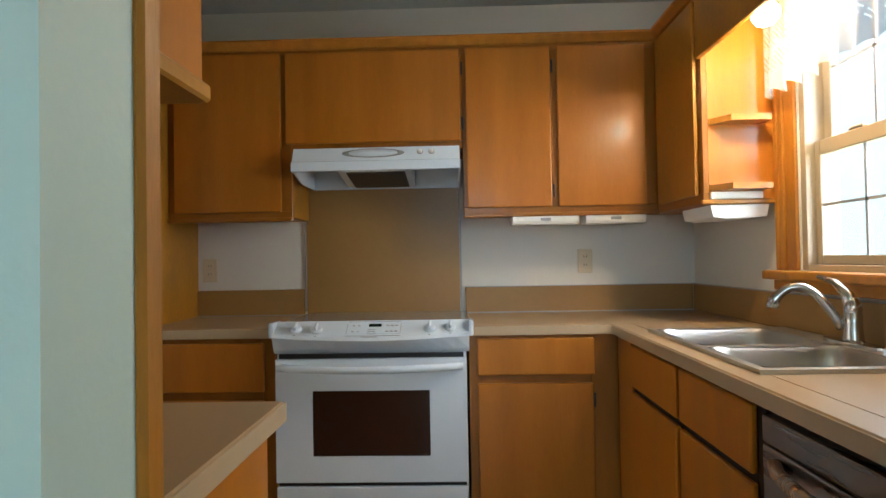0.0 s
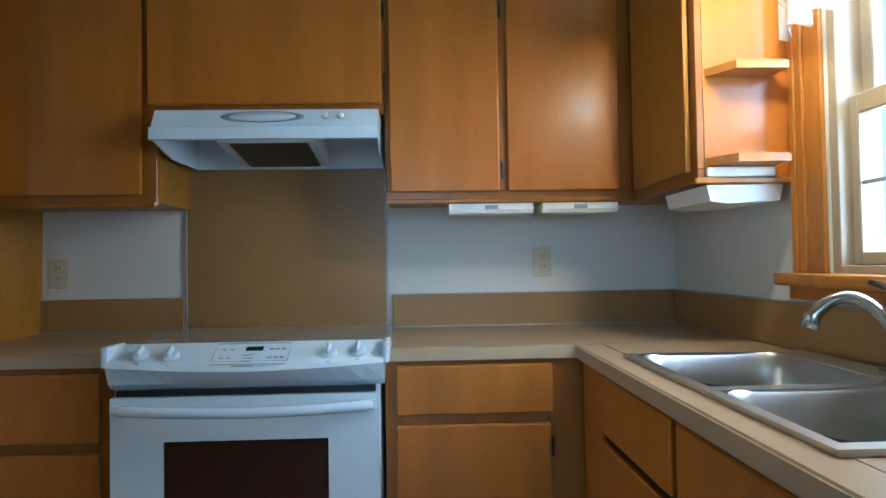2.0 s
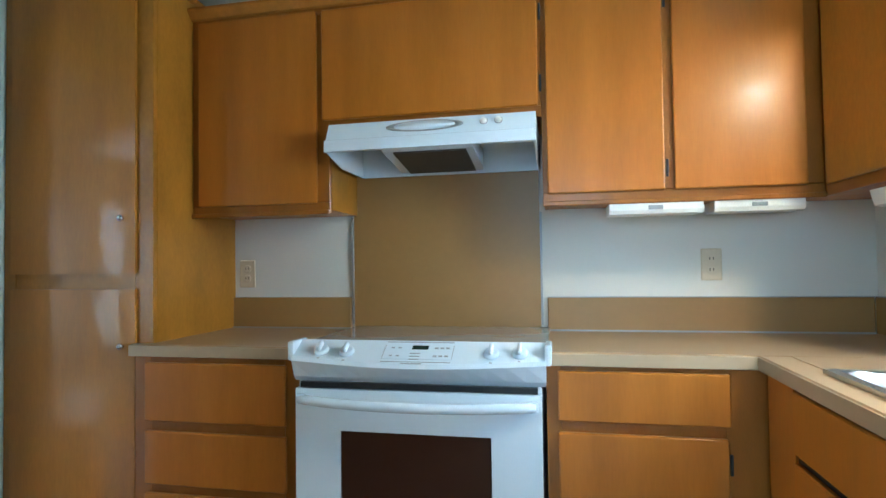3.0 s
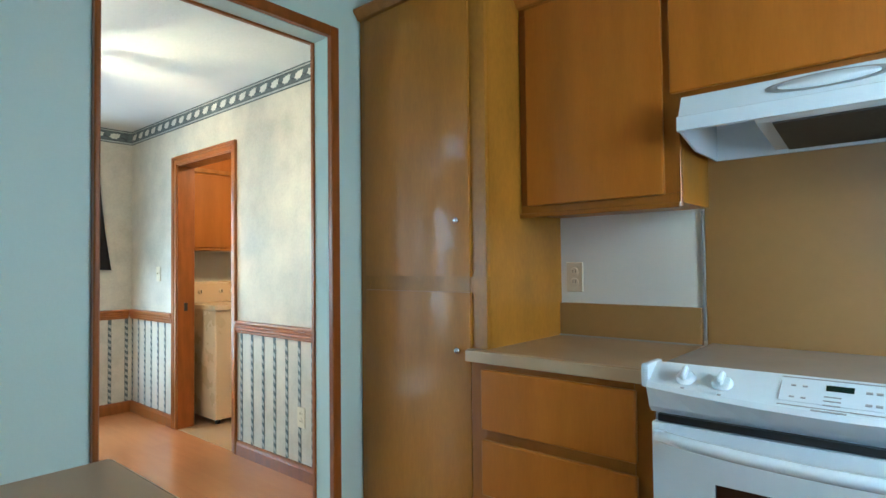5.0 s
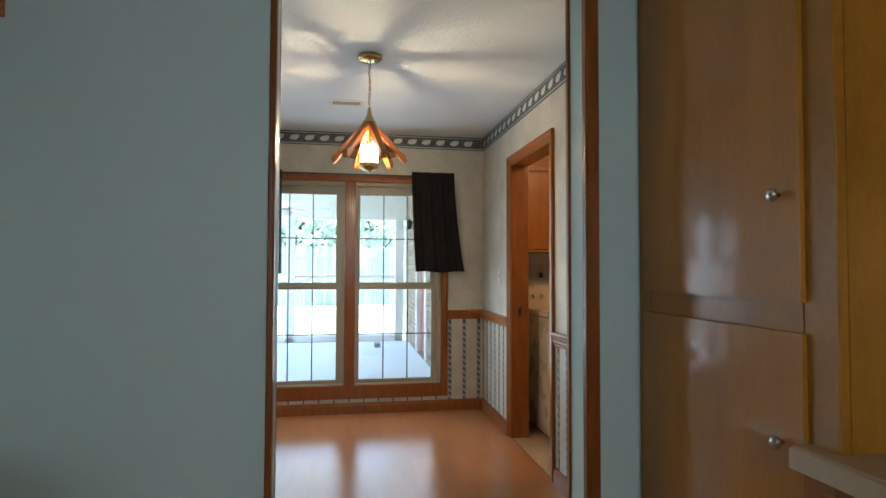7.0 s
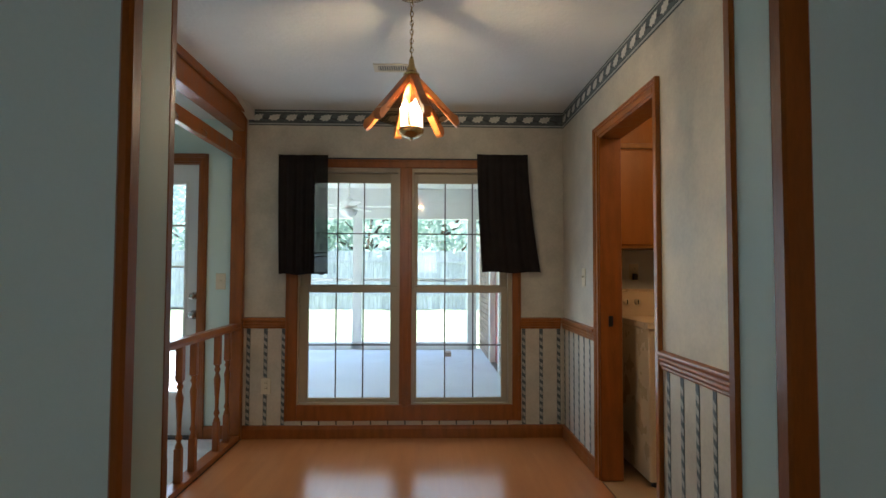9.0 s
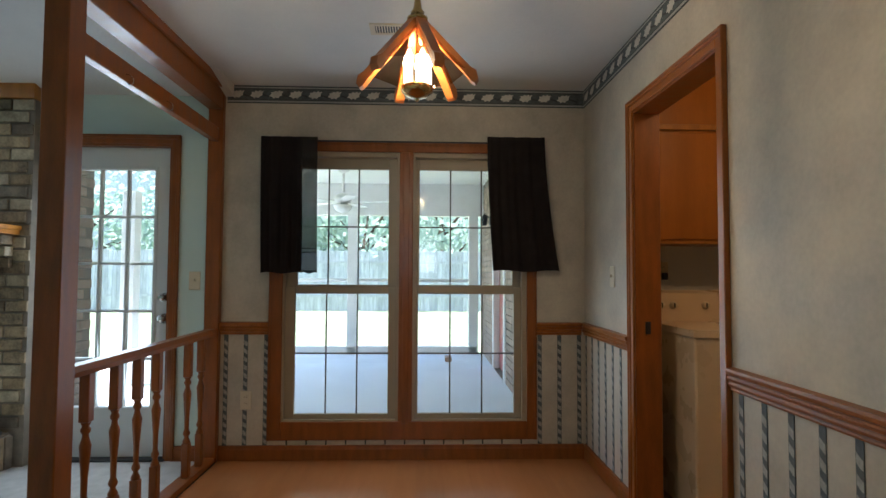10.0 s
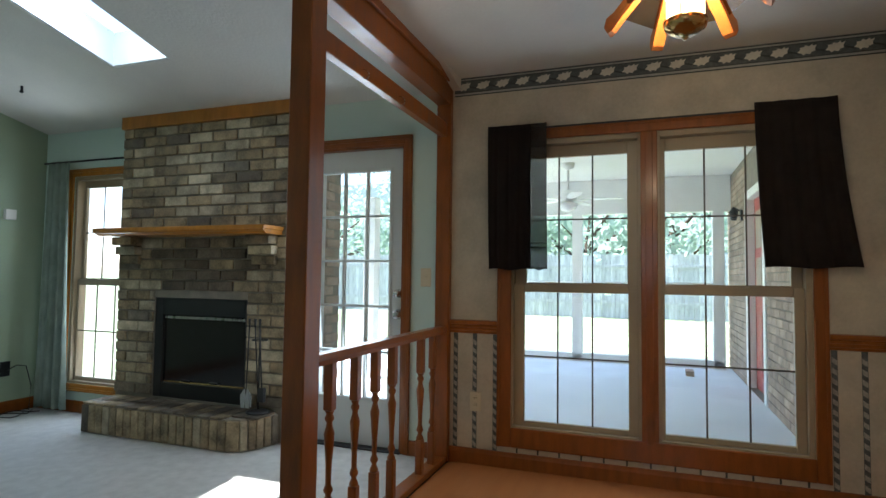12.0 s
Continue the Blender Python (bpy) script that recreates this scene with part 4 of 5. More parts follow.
v = g.thing("lace_valance", LACE, "white gathered lace valance over the sink window", "curtain")
G().tube([(EW - 0.068, 2.52, 2.052), (EW - 0.068, 3.43, 2.052)], 0.006, 8).thing("valance_rod", WHITE_PLASTIC, "thin white rod carrying the lace valance", "curtain rod")
c = empty("sink_light", "small lit globe lamp above the sink", "lamp")
SLX, SLY = 1.768, 3.11
G().lathe(pose(SLX, SLY, CEIL_KZ - 0.03), [(0.055, 0), (0.06, 0.02), (0.06, 0.03)], 20).part("canopy", WHITE_PLASTIC, c)
G().tube([(SLX, SLY, CEIL_KZ - 0.02), (SLX, SLY, 1.912)], 0.008, 8).part("stem", WHITE_PLASTIC, c)
G().lathe(pose(SLX, SLY, 1.878), [(0.001, -0.036), (0.024, -0.030), (0.038, -0.010), (0.038, 0.008), (0.026, 0.026), (0.010, 0.036)], 16).part("globe", SINK_GLOW, c).visible_shadow = False

# counter and cabinets on the south wall
c = empty("base_cabinet", "honey birch base cabinet on the south wall", "cabinet", "base cabinets of the kitchen")
G().box(-0.25, 0.50, 1.80, 2.46, 0.0, 0.872).part("body", CAB, c)
G().box(-0.21, 0.12, 2.461, 2.479, 0.11, 0.85, 0.004).part("door", CAB, c)
G().box(0.14, 0.47, 2.461, 2.479, 0.11, 0.85, 0.004).part("door", CAB, c)
wt = G().box(-0.25, 0.520, 1.80, 2.500, CZ0, CZ1, 0.004).thing("worktop", LAMINATE, "tan laminate worktop with a pale edge on the south wall", "worktop")
for b in ((-0.248, 0.5165, 2.4995, 2.503), (0.5195, 0.523, 1.802, 2.503)):
    G().box(*b, CZ0 + 0.001, CZ1 - 0.003, 0.001).part("edge_band", LAM_EDGE, wt)
c = empty("upper_cabinet", "honey birch wall cabinet over the south worktop", "cabinet", "upper cabinets of the kitchen")
G().box(-0.25, 0.533, 1.828, 2.14, 1.40, 2.13).part("body", CAB, c)
G().box(-0.25, 0.541, 1.828, 2.150, 1.377, 1.401, 0.004).part("bottom_edge", CAB_SIDE, c)
G().box(-0.22, 0.14, 2.141, 2.158, 1.42, 2.11, 0.004).part("door", CAB, c)
G().box(0.16, 0.51, 2.141, 2.158, 1.42, 2.11, 0.004).part("door", CAB, c)
c = empty("upper_cabinet", "short honey birch wall cabinet over the empty fridge bay", "cabinet", "upper cabinets of the kitchen")
G().box(-1.035, -0.252, 1.803, 2.14, 1.765, 2.13).part("body", CAB, c)
G().box(-0.985, -0.64, 2.141, 2.158, 1.785, 2.11, 0.004).part("door", CAB, c)
G().box(-0.62, -0.28, 2.141, 2.158, 1.785, 2.11, 0.004).part("door", CAB, c)

# ---- dining room ----
# double window with wooden casing and centre mullion
g = G()
W0, W1, WZ0, WZ1 = WH
cw = 0.062
for a, b, c0, c1 in ((W0 - cw, W0 + 0.020, 0.122, 1.98), (W1, W1 + cw, 0.122, 1.98), (W0 + 0.020, W1, WZ1, 1.98), (W0 + 0.020, W1, 0.122, WZ0 + 0.012), (2.888, 2.974, WZ0 + 0.012, WZ1)):
    g.box(WX, WX + 0.018, a, b, c0, c1, 0.004)
for a, b, c0, c1 in ((W0 - cw, W0 - cw + 0.018, 0.122, 1.98), (W1 + cw - 0.018, W1 + cw, 0.122, 1.98), (W0 - cw, W1 + cw, 1.962, 1.98), (2.912, 2.95, WZ0, WZ1)):
    g.box(WX + 0.018, WX + 0.025, a, b, c0, c1, 0.003)
g.box(-4.51, WX, 2.900, 2.962, WZ0, WZ1)
structure("trim_dining_window", g, OAK, "dark stained oak casing of the double window", "casing")
for name, a, b, ga, gb in (("window_2", W0, 2.900, 2.236, 2.820), ("window_3", 2.962, W1, 3.009, 3.619)):
    w = empty(name, "double-hung window with beige vinyl sashes and dark muntins", "window", kind="structure")
    hung_window(w, WX - 0.004, -1, a, b, WZ0, WZ1, 1.048, 0.05, [(ga, gb, 0.272, 1.022), (ga + 0.005, gb - 0.005, 1.078, 1.820)], 3, 2)

# wall trim: baseboards, chair rail, wallpaper border
def rail_run(g, axis, face, out, u0, u1, prof):
    pts = [(face + out * d, z) for d, z in prof]
    g.prism(pts, "x" if axis == "y" else "y", u0, u1)


BASE = [(0, 0), (0.016, 0), (0.016, 0.065), (0.012, 0.075), (0.010, 0.088), (0, 0.09)]
CHAIR = [(0, 0.768), (0.010, 0.770), (0.013, 0.776), (0.010, 0.782), (0.017, 0.786), (0.020, 0.794), (0.016, 0.802), (0.021, 0.805), (0.024, 0.813), (0.019, 0.821), (0.026, 0.825), (0.029, 0.836), (0.027, 0.845), (0, 0.848)]
g = G()
for a, b in ((-4.39, LD0 - 0.058), (LD1 + 0.058, -1.12)):
    rail_run(g, "y", ND, -1, a, b, BASE)
rail_run(g, "x", WX, 1, 1.79, ND - 0.016, BASE)
structure("baseboard_dining", g, OAK, "dark stained oak baseboard of the dining room", "baseboard")
g = G()
for a, b in ((-4.39, LD0 - 0.060), (LD1 + 0.060, -1.12)):
    rail_run(g, "y", ND, -1, a, b, CHAIR)
structure("chair_rail_north", g, OAK_MID, "moulded oak chair rail on the wallpapered wall", "chair rail")
g = G()
for a, b in ((1.79, W0 - cw), (W1 + cw, ND - 0.028)):
    rail_run(g, "x", WX, 1, a, b, CHAIR)
structure("chair_rail_west", g, OAK_MID, "moulded oak chair rail beside the double window", "chair rail")

BZ0, BZ1 = 2.222, CEIL_D


def border(name, m, length, label):
    """A printed wallpaper border with pale leaves, laid along the x axis of the pose m."""
    b = G().box(0, length, -0.0012, 0.002, BZ0, BZ1).thing(name, PAPER_MID, label, "wallpaper border", kind="structure")
    for z0, z1 in ((BZ0, BZ0 + 0.005), (BZ0 + 0.018, BZ0 + 0.022), (BZ1 - 0.022, BZ1 - 0.018), (BZ1 - 0.008, BZ1 - 0.003)):
        G().box(0, length, -0.0022, -0.0012, z0, z1).part("printed_line", PAPER_DARK, b)
    for z0, z1 in ((BZ0 + 0.006, BZ0 + 0.0175), (BZ1 - 0.0175, BZ1 - 0.0085)):
        G().box(0, length, -0.0020, -0.0012, z0, z1).part("printed_band", PAPER_PALE, b)
    zc = (BZ0 + BZ1) / 2
    leaf, vine = G(), G()
    prof = [(-0.044, -0.012), (-0.03, 0.004), (-0.033, 0.014), (-0.014, 0.015), (-0.008, 0.024), (0.008, 0.018), (0.022, 0.028), (0.026, 0.018), (0.044, 0.024), (0.034, 0.006), (0.036, -0.006), (0.02, -0.012), (0.012, -0.024), (-0.004, -0.018), (-0.018, -0.026), (-0.024, -0.016)]
    leaf.prism([(x, zc + z) for x, z in prof], "y", -0.0030, -0.0014)
    vine.prism([(0.034, zc + 0.004), (0.088, zc - 0.012), (0.088, zc - 0.020), (0.034, zc - 0.006)], "y", -0.0026, -0.0014)
    ml, mv = leaf.mesh("leaf", PAPER_LIGHT), vine.mesh("vine", PAPER_DARK)
    n = int(length / 0.122)
    for i in range(n):
        for nm, me in (("leaf", ml), ("vine", mv)):
            o = new(nm, me)
            o.parent = b
            o.location = (0.06 + i * 0.122, 0, 0)
    b.matrix_world = m
    return b


PAPER_PALE = mat("pale_slate_print", (0.36, 0.36, 0.33), 0.6, var=0.1, scale=20, bump=0.0)
border("wallpaper_border_north", pose(WX + 0.003, ND - 0.002, 0), -1.12 - WX - 0.003, "slate and cream leaf wallpaper border under the ceiling")
border("wallpaper_border_west", pose(WX + 0.002, 1.80, 0, 0, 0, 90), ND - 1.80 - 0.004, "slate and cream leaf wallpaper border above the window")
# vertical ivy stripes below the chair rail
def stripe_meshes(h):
    """A twisted ribbon: a dark band with slanting pale leaves between two dark lines."""
    g = G().box(-0.0130, 0.0130, -0.0012, 0.001, 0, h)
    a, k = g.mesh("stripe_band", PAPER_MID), G()
    for i in range(int((h - 0.02) / 0.050)):
        z = 0.020 + i * 0.050
        k.prism([(-0.0110, z), (0.0, z - 0.009), (0.0110, z - 0.014), (0.0110, z + 0.010), (0.0, z + 0.017), (-0.0110, z + 0.026)], "y", -0.0018, 0.0)
    return a, k.mesh("stripe_leaves", PAPER_LEAF)


PAPER_LEAF = mat("pale_ribbon_print", (0.37, 0.36, 0.32), 0.6, var=0.16, scale=60, bump=0.0)
SL, SV = stripe_meshes(0.678)


def stripes(parent, rows):
    for m in rows:
        for nm, me in (("ivy_stripe", SL), ("ivy_leaf_row", SV)):
            o = new(nm, me)
            o.parent = parent
            o.matrix_world = m


stripes(wall_nd, [pose(-4.368 + 0.1236 * i, ND - 0.001, 0.090) for i in range(26) if not LD0 - 0.075 < -4.368 + 0.1236 * i < LD1 + 0.072])
stripes(wall_wd, [pose(WX + 0.001, y, 0.090, 0, 0, 90) for y in (1.824, 1.945, 2.070, 3.778, 3.903, 4.029)])
g = G()
for i in range(13):
    g.box(WX - 0.001, WX + 0.0016, 2.198 + i * 0.1215, 2.208 + i * 0.1215, 0.092, 0.121)
g.part("ivy_stripe", PAPER_DARK, wall_wd)

outlet("wall_outlet", pose(WX + 0.0062, 1.952, 0.365, 0, 0, 90), "ivory duplex outlet under the chair rail")
outlet("light_switch", pose(-3.86, ND - 0.0062, 1.14), "ivory toggle switch beside the laundry doorway", "switch")
outlet("wall_outlet", pose(-2.0, ND - 0.0062, 0.345), "ivory duplex outlet on the striped wallpaper")
outlet("light_switch", pose(WX + 0.0062, 1.623, 1.10, 0, 0, 90), "ivory toggle switch beside the patio door", "switch")

# ceiling vent
c = empty("ceiling_vent", "cream metal ceiling air vent", "vent")
G().box(-3.58, -3.46, 2.775, 2.80, CEIL_D - 0.006, CEIL_D).box(-3.58, -3.46, 2.985, 3.01, CEIL_D - 0.006, CEIL_D).box(-3.58, -3.56, 2.80, 2.985, CEIL_D - 0.006, CEIL_D).box(-3.48, -3.46, 2.80, 2.985, CEIL_D - 0.006, CEIL_D).part("frame", IVORY, c)
G().box(-3.56, -3.48, 2.80, 2.985, CEIL_D - 0.0015, CEIL_D).part("backing", BLACK, c)
sl = G().prism([(-0.036, -0.003), (0.036, -0.003), (0.036, -0.005), (-0.036, -0.005)], "y", 0, 0.005).mesh("slat", IVORY)
for i in range(14):
    o = new("slat", sl)
    o.parent, o.location = c, (-3.52, 2.805 + i * 0.013, CEIL_D)

# curtains: gathered panels on a hidden rod
def curtain(name, y0, y1, z1, yb0, yb1, zb, x, amp, n, mat_, label, group=""):
    g = G()
    m = 14
    for j in range(m + 1):
        v = j / m
        for i in range(n + 1):
            u = i / n
            yt, yb = y0 + (y1 - y0) * u, yb0 + (yb1 - yb0) * u
            w = amp * (0.5 + 0.6 * v) * (math.sin(u * 21 + 0.8 * v) + 0.5 * math.sin(u * 47 + 2 * v))
            g.v.append((x + w, yt + (yb - yt) * v ** 1.6, z1 + (zb - z1) * v + 0.005 * math.sin(u * 9) * v))
    for j in range(m):
        for i in range(n):
            a = j * (n + 1) + i
            g.f.append((a, a + 1, a + n + 2, a + n + 1))
            g.smooth.append(True)
    ob = g.thing(name, mat_, label, "curtain", group)
    md = ob.modifiers.new("thick", "SOLIDIFY")
    md.thickness = 0.003
    return ob


curtain("short_curtain", 2.040, 2.290, 1.992, 2.052, 2.295, 1.152, WX + 0.085, 0.007, 48, CURTAIN, "short dark brown curtain panel over the double window", "curtains of the double window")
curtain("sheer_curtain_edge", 2.290, 2.384, 1.992, 2.296, 2.390, 1.152, WX + 0.086, 0.002, 12, SHEER, "thin see-through edge of the dark curtain", "curtains of the double window")
curtain("short_curtain", 3.436, 3.793, 2.006, 3.470, 3.884, 1.170, WX + 0.085, 0.009, 60, CURTAIN, "short dark brown curtain panel with flared folds", "curtains of the double window")
for z in (1.30, 1.275, 1.162):
    G().box(WX + 0.0895, WX + 0.0915, 2.292, 2.388, z, z + 0.006).thing("curtain_hem", CURTAIN, "dark stitched hem line of the sheer curtain", "hem", "curtains of the double window")
G().box(WX + 0.03, WX + 0.034, 2.045, 3.79, 1.975, 1.985).box(WX + 0.018, WX + 0.085, 2.045, 2.049, 1.972, 1.988).box(WX + 0.018, WX + 0.085, 3.786, 3.79, 1.972, 1.988).thing("curtain_rod", BLACK, "flat dark curtain rod above the double window", "curtain rod")

# pendant lamp
c = empty("pendant_lamp", "hanging lamp with wooden arms, smoked glass and five lit candle bulbs", "lamp")
LX, LY = -2.64, 3.015
G().lathe(pose(LX, LY, CEIL_D - 0.032), [(0.012, 0), (0.055, 0.008), (0.066, 0.018), (0.066, 0.032)], 24).part("canopy", BRASS, c)
z = CEIL_D - 0.03
link = G().tube([(0.007 * math.cos(a), 0, 0.012 * math.sin(a)) for a in [2 * math.pi * i / 10 for i in range(11)]], 0.0016, 6).mesh("chain_link", BRASS)
i = 0
while z > 2.055:
    o = new("chain_link", link)
    o.parent, o.matrix_world = c, pose(LX, LY, z - 0.010, 0, 0, 90 * (i % 2))
    z -= 0.019
    i += 1
G().tube([(LX + 0.004 * math.sin(k), LY + 0.005 * math.cos(k * 1.3), CEIL_D - 0.03 - 0.28 * k / 10) for k in range(11)], 0.002, 6).part("cord", BRASS, c)
G().lathe(pose(LX, LY, 1.955), [(0.006, 0.10), (0.010, 0.09), (0.014, 0.06), (0.022, 0.05), (0.022, 0.035), (0.034, 0.03), (0.034, 0.022), (0.012, 0.018), (0.008, 0.0)], 16).part("hub", BRASS, c)
G().lathe(pose(LX, LY, 1.708), [(0.003, 0), (0.008, 0.006), (0.006, 0.012), (0.030, 0.016), (0.050, 0.030), (0.053, 0.048), (0.047, 0.052), (0.012, 0.054), (0.006, 0.06), (0.006, 0.27)], 24).part("cup", BRASS, c)
for k in range(5):
    a = 2 * math.pi * k / 5 + 0.5
    px, py = LX + 0.036 * math.cos(a), LY + 0.036 * math.sin(a)
    G().lathe(pose(px, py, 1.757), [(0.0115, 0), (0.0115, 0.060), (0.009, 0.062)], 12).part("candle_sleeve", CANDLE, c)
    b = G().lathe(pose(px, py, 1.818), [(0.007, 0), (0.013, 0.014), (0.0135, 0.026), (0.008, 0.044), (0.002, 0.056)], 12).part("bulb", BULB, c)
    b.visible_shadow = False
NA = 6
for k in range(NA):
    a = 2 * math.pi * k / NA + 0.35
    m = pose(LX, LY, 0, 0, 0, math.degrees(a))
    arm = G().prism([(0.020, 1.985), (0.175, 1.812), (0.194, 1.800), (0.200, 1.775), (0.190, 1.758), (0.178, 1.765), (0.150, 1.800), (0.020, 1.945)], "y", -0.016, 0.016)
    arm.v = [tuple(m @ Vector(p)) for p in arm.v]
    arm.part("wooden_arm", ARM_WOOD, c)
    a2 = a + 2 * math.pi / NA
    p = [Vector((LX + r * math.cos(t_), LY + r * math.sin(t_), zz)) for r, zz in ((0.03, 1.955), (0.165, 1.805)) for t_ in (a + 0.03, a2 - 0.03)]
    gl = G().add([*p, *[q + Vector((0, 0, 0.003)) for q in p]], [(0, 1, 3, 2), (4, 6, 7, 5), (0, 4, 5, 1), (1, 5, 7, 3), (3, 7, 6, 2), (2, 6, 4, 0)])
    gp = gl.part("glass_panel", SMOKE_GLASS, c)
    gp.visible_shadow = False

# railing with turned balusters, post and header
RY0, RY1 = 1.70, 1.79
structure("post", G().box(-2.926, -2.824, RY0, RY1, 0, CEIL_D, 0.004), OAK, "dark stained square wooden post", "post")
structure("wall_post", G().box(-4.39, -4.345, RY0, RY1, 0, CEIL_D, 0.004), OAK, "dark stained half post against the wall", "post")
g = G().box(-4.345, -2.926, RY0, RY1, 2.165, CEIL_D, 0.004).box(-2.824, -1.12, RY0, RY1, 2.165, CEIL_D, 0.004).box(-4.345, -1.12, RY0 - 0.012, RY0, 2.25, 2.30, 0.003).box(-4.388, -1.12, RY1, RY1 + 0.02, 2.285, CEIL_D, 0.004)
structure("header_beam", g, OAK, "dark stained wooden header beam under the ceiling", "beam")
c = empty("hanging_rail", "dark stained wooden rail with small plant hooks", "rail")
G().box(-4.345, -2.926, 1.722, 1.768, 1.965, 2.052, 0.004).part("bar", OAK, c)
for x in (-3.25, -3.63):
    pts = [(x, 1.775, 1.995), (x, 1.785, 1.99)] + [(x, 1.785 + 0.014 * math.sin(a), 1.968 + 0.018 * math.cos(a)) for a in [0.4 + 0.5 * i for i in range(9)]]
    G().tube([(x, 1.768, 1.995)] + pts, 0.0022, 6).part("hook", CHROME, c)
c = empty("railing", "dark stained wooden railing with turned balusters", "railing")
G().prism([(1.712, 0.765), (1.778, 0.765), (1.783, 0.785), (1.770, 0.806), (1.720, 0.806), (1.707, 0.785)], "x", -4.345, -2.926).part("handrail", OAK, c)
G().box(-4.345, -2.926, 1.705, 1.785, 0.0, 0.032, 0.006).part("base_rail", OAK, c)
bal = G().box(-0.0195, 0.0195, -0.0195, 0.0195, 0.575, 0.766, 0.003).box(-0.0195, 0.0195, -0.0195, 0.0195, 0.031, 0.215, 0.003)
bal.lathe(Matrix(), [(r * 1.28, z) for r, z in ((0.015, 0.574), (0.010, 0.560), (0.0145, 0.548), (0.0145, 0.54), (0.009, 0.528), (0.010, 0.515), (0.017, 0.485), (0.015, 0.45), (0.010, 0.36), (0.009, 0.29), (0.0145, 0.272), (0.0145, 0.264), (0.009, 0.252), (0.009, 0.245), (0.016, 0.225), (0.015, 0.214))], 14)
bm_ = bal.mesh("baluster", OAK)
# one baluster is missing near the wall
for x in (-3.078, -3.284, -3.472, -3.656, -4.02, -4.202):
    o = new("baluster", bm_)
    o.parent, o.location = c, (x, 1.745, 0)

# laundry room
c = empty("washing_machine", "bisque enamel top-loading washing machine", "washing machine")
G().box(-4.02, -3.42, 4.215, 4.86, 0.03, 0.86, 0.012).part("body", BISQUE, c)
G().prism([(4.205, 0.862), (4.87, 0.862), (4.87, 0.895), (4.205, 0.895)], "x", -4.04, -3.41).part("lid", BISQUE, c)
G().prism([(-4.05, 0.896), (-3.90, 0.896), (-3.93, 1.05), (-3.98, 1.065), (-4.05, 1.065)], "y", 4.205, 4.87).part("console", BISQUE, c)
for y in (4.27, 4.34, 4.52, 4.62):
    G().lathe(pose(-3.915, y, 0.985, 0, 80), [(0.020, 0), (0.018, 0.015), (0.006, 0.018)], 14).part("knob", IVORY, c)
    G().box(-3.912, -3.893, y - 0.003, y + 0.003, 0.972, 0.998).part("pointer", BLACK, c)
for x, y in ((-3.97, 4.26), (-3.97, 4.81), (-3.47, 4.26), (-3.47, 4.81)):
    G().lathe(pose(x, y, -0.004), [(0.02, 0), (0.02, 0.02), (0.01, 0.034)], 10).part("foot", BLACK, c)
for part_ in c.children:
    part_.location.y += 0.085
# thin slab in the recess colour along the west side of the floor
G().box(-4.5, -4.10, 4.20, 5.6, 0, 0.02).thing("dark_floor_slab", DARK_GAP, "thin near-black slab on the laundry floor", "board")
c = empty("laundry_cabinet", "orange varnished wall cabinet above the washer", "cabinet")
G().box(-4.5, -4.12, 4.20, 5.9, 1.34, 2.395).part("body", CAB, c)
G().box(-4.12, -4.098, 4.20, 5.9, 2.015, 2.05, 0.004).part("top_rail", OAK_LIGHT, c)
G().box(-4.12, -4.10, 5.02, 5.88, 1.36, 2.0, 0.004).part("door", CAB, c)
G().box(-4.12, -4.10, 4.21, 5.0, 1.36, 2.0, 0.004).part("door", CAB, c)
G().box(-4.12, -4.095, 4.20, 5.9, 1.335, 1.352, 0.002).part("bottom_edge", OAK_LIGHT, c)
outlet("wall_outlet", pose(-4.494, 4.62, 1.18, 0, 0, 90), "ivory outlet with a black plug above the washer")
G().box(-4.488, -4.45, 4.605, 4.635, 1.12, 1.165, 0.005).thing("power_plug", BLACK, "black plug in the laundry outlet", "plug")
G().box(LD0 + 0.0145, LD0 + 0.0175, 4.115, 4.14, 0.865, 0.925).thing("strike_plate", BLACK, "dark metal strike plate on the door lining", "strike plate")

# ---- living room ----
# patio door
d = empty("door_1", "white half-open-view patio door with fifteen panes", "door", kind="structure")
tagged(d, "white patio door with a grid of glass panes, closed")
DX0, DX1 = -4.475, -4.435
ga, gb, gz0, gz1 = 0.841, 1.346, 0.315, 1.795
for a, b, c0, c1 in ((DR0 + 0.018, ga, 0.012, DRT - 0.018), (gb, DR1 - 0.018, 0.012, DRT - 0.018), (ga, gb, 0.012, gz0), (ga, gb, gz1, DRT - 0.018)):
    G().box(DX0, DX1, a, b, c0, c1).part("door_rail", DOOR_WHITE, d)
g = G()
for a, b, c0, c1 in ((ga - 0.022, ga, gz0 - 0.022, gz1 + 0.022), (gb, gb + 0.022, gz0 - 0.022, gz1 + 0.022), (ga, gb, gz1, gz1 + 0.022), (ga, gb, gz0 - 0.022, gz0)):
    g.box(DX1, DX1 + 0.008, a, b, c0, c1, 0.003)
g.part("lite_frame", DOOR_WHITE, d)
for i in range(1, 3):
    y = ga + (gb - ga) * i / 3
    G().box(DX0 + 0.008, DX1 + 0.002, y - 0.008, y + 0.008, gz0, gz1, 0.003).part("muntin", DOOR_WHITE, d)
for j in range(1, 5):
    zz = gz0 + (gz1 - gz0) * j / 5
    G().box(DX0 + 0.010, DX1 + 0.001, ga, gb, zz - 0.008, zz + 0.008, 0.003).part("muntin", DOOR_WHITE, d)
G().box(-4.457, -4.453, ga, gb, gz0, gz1).part("pane", GLASS, d).visible_shadow = False
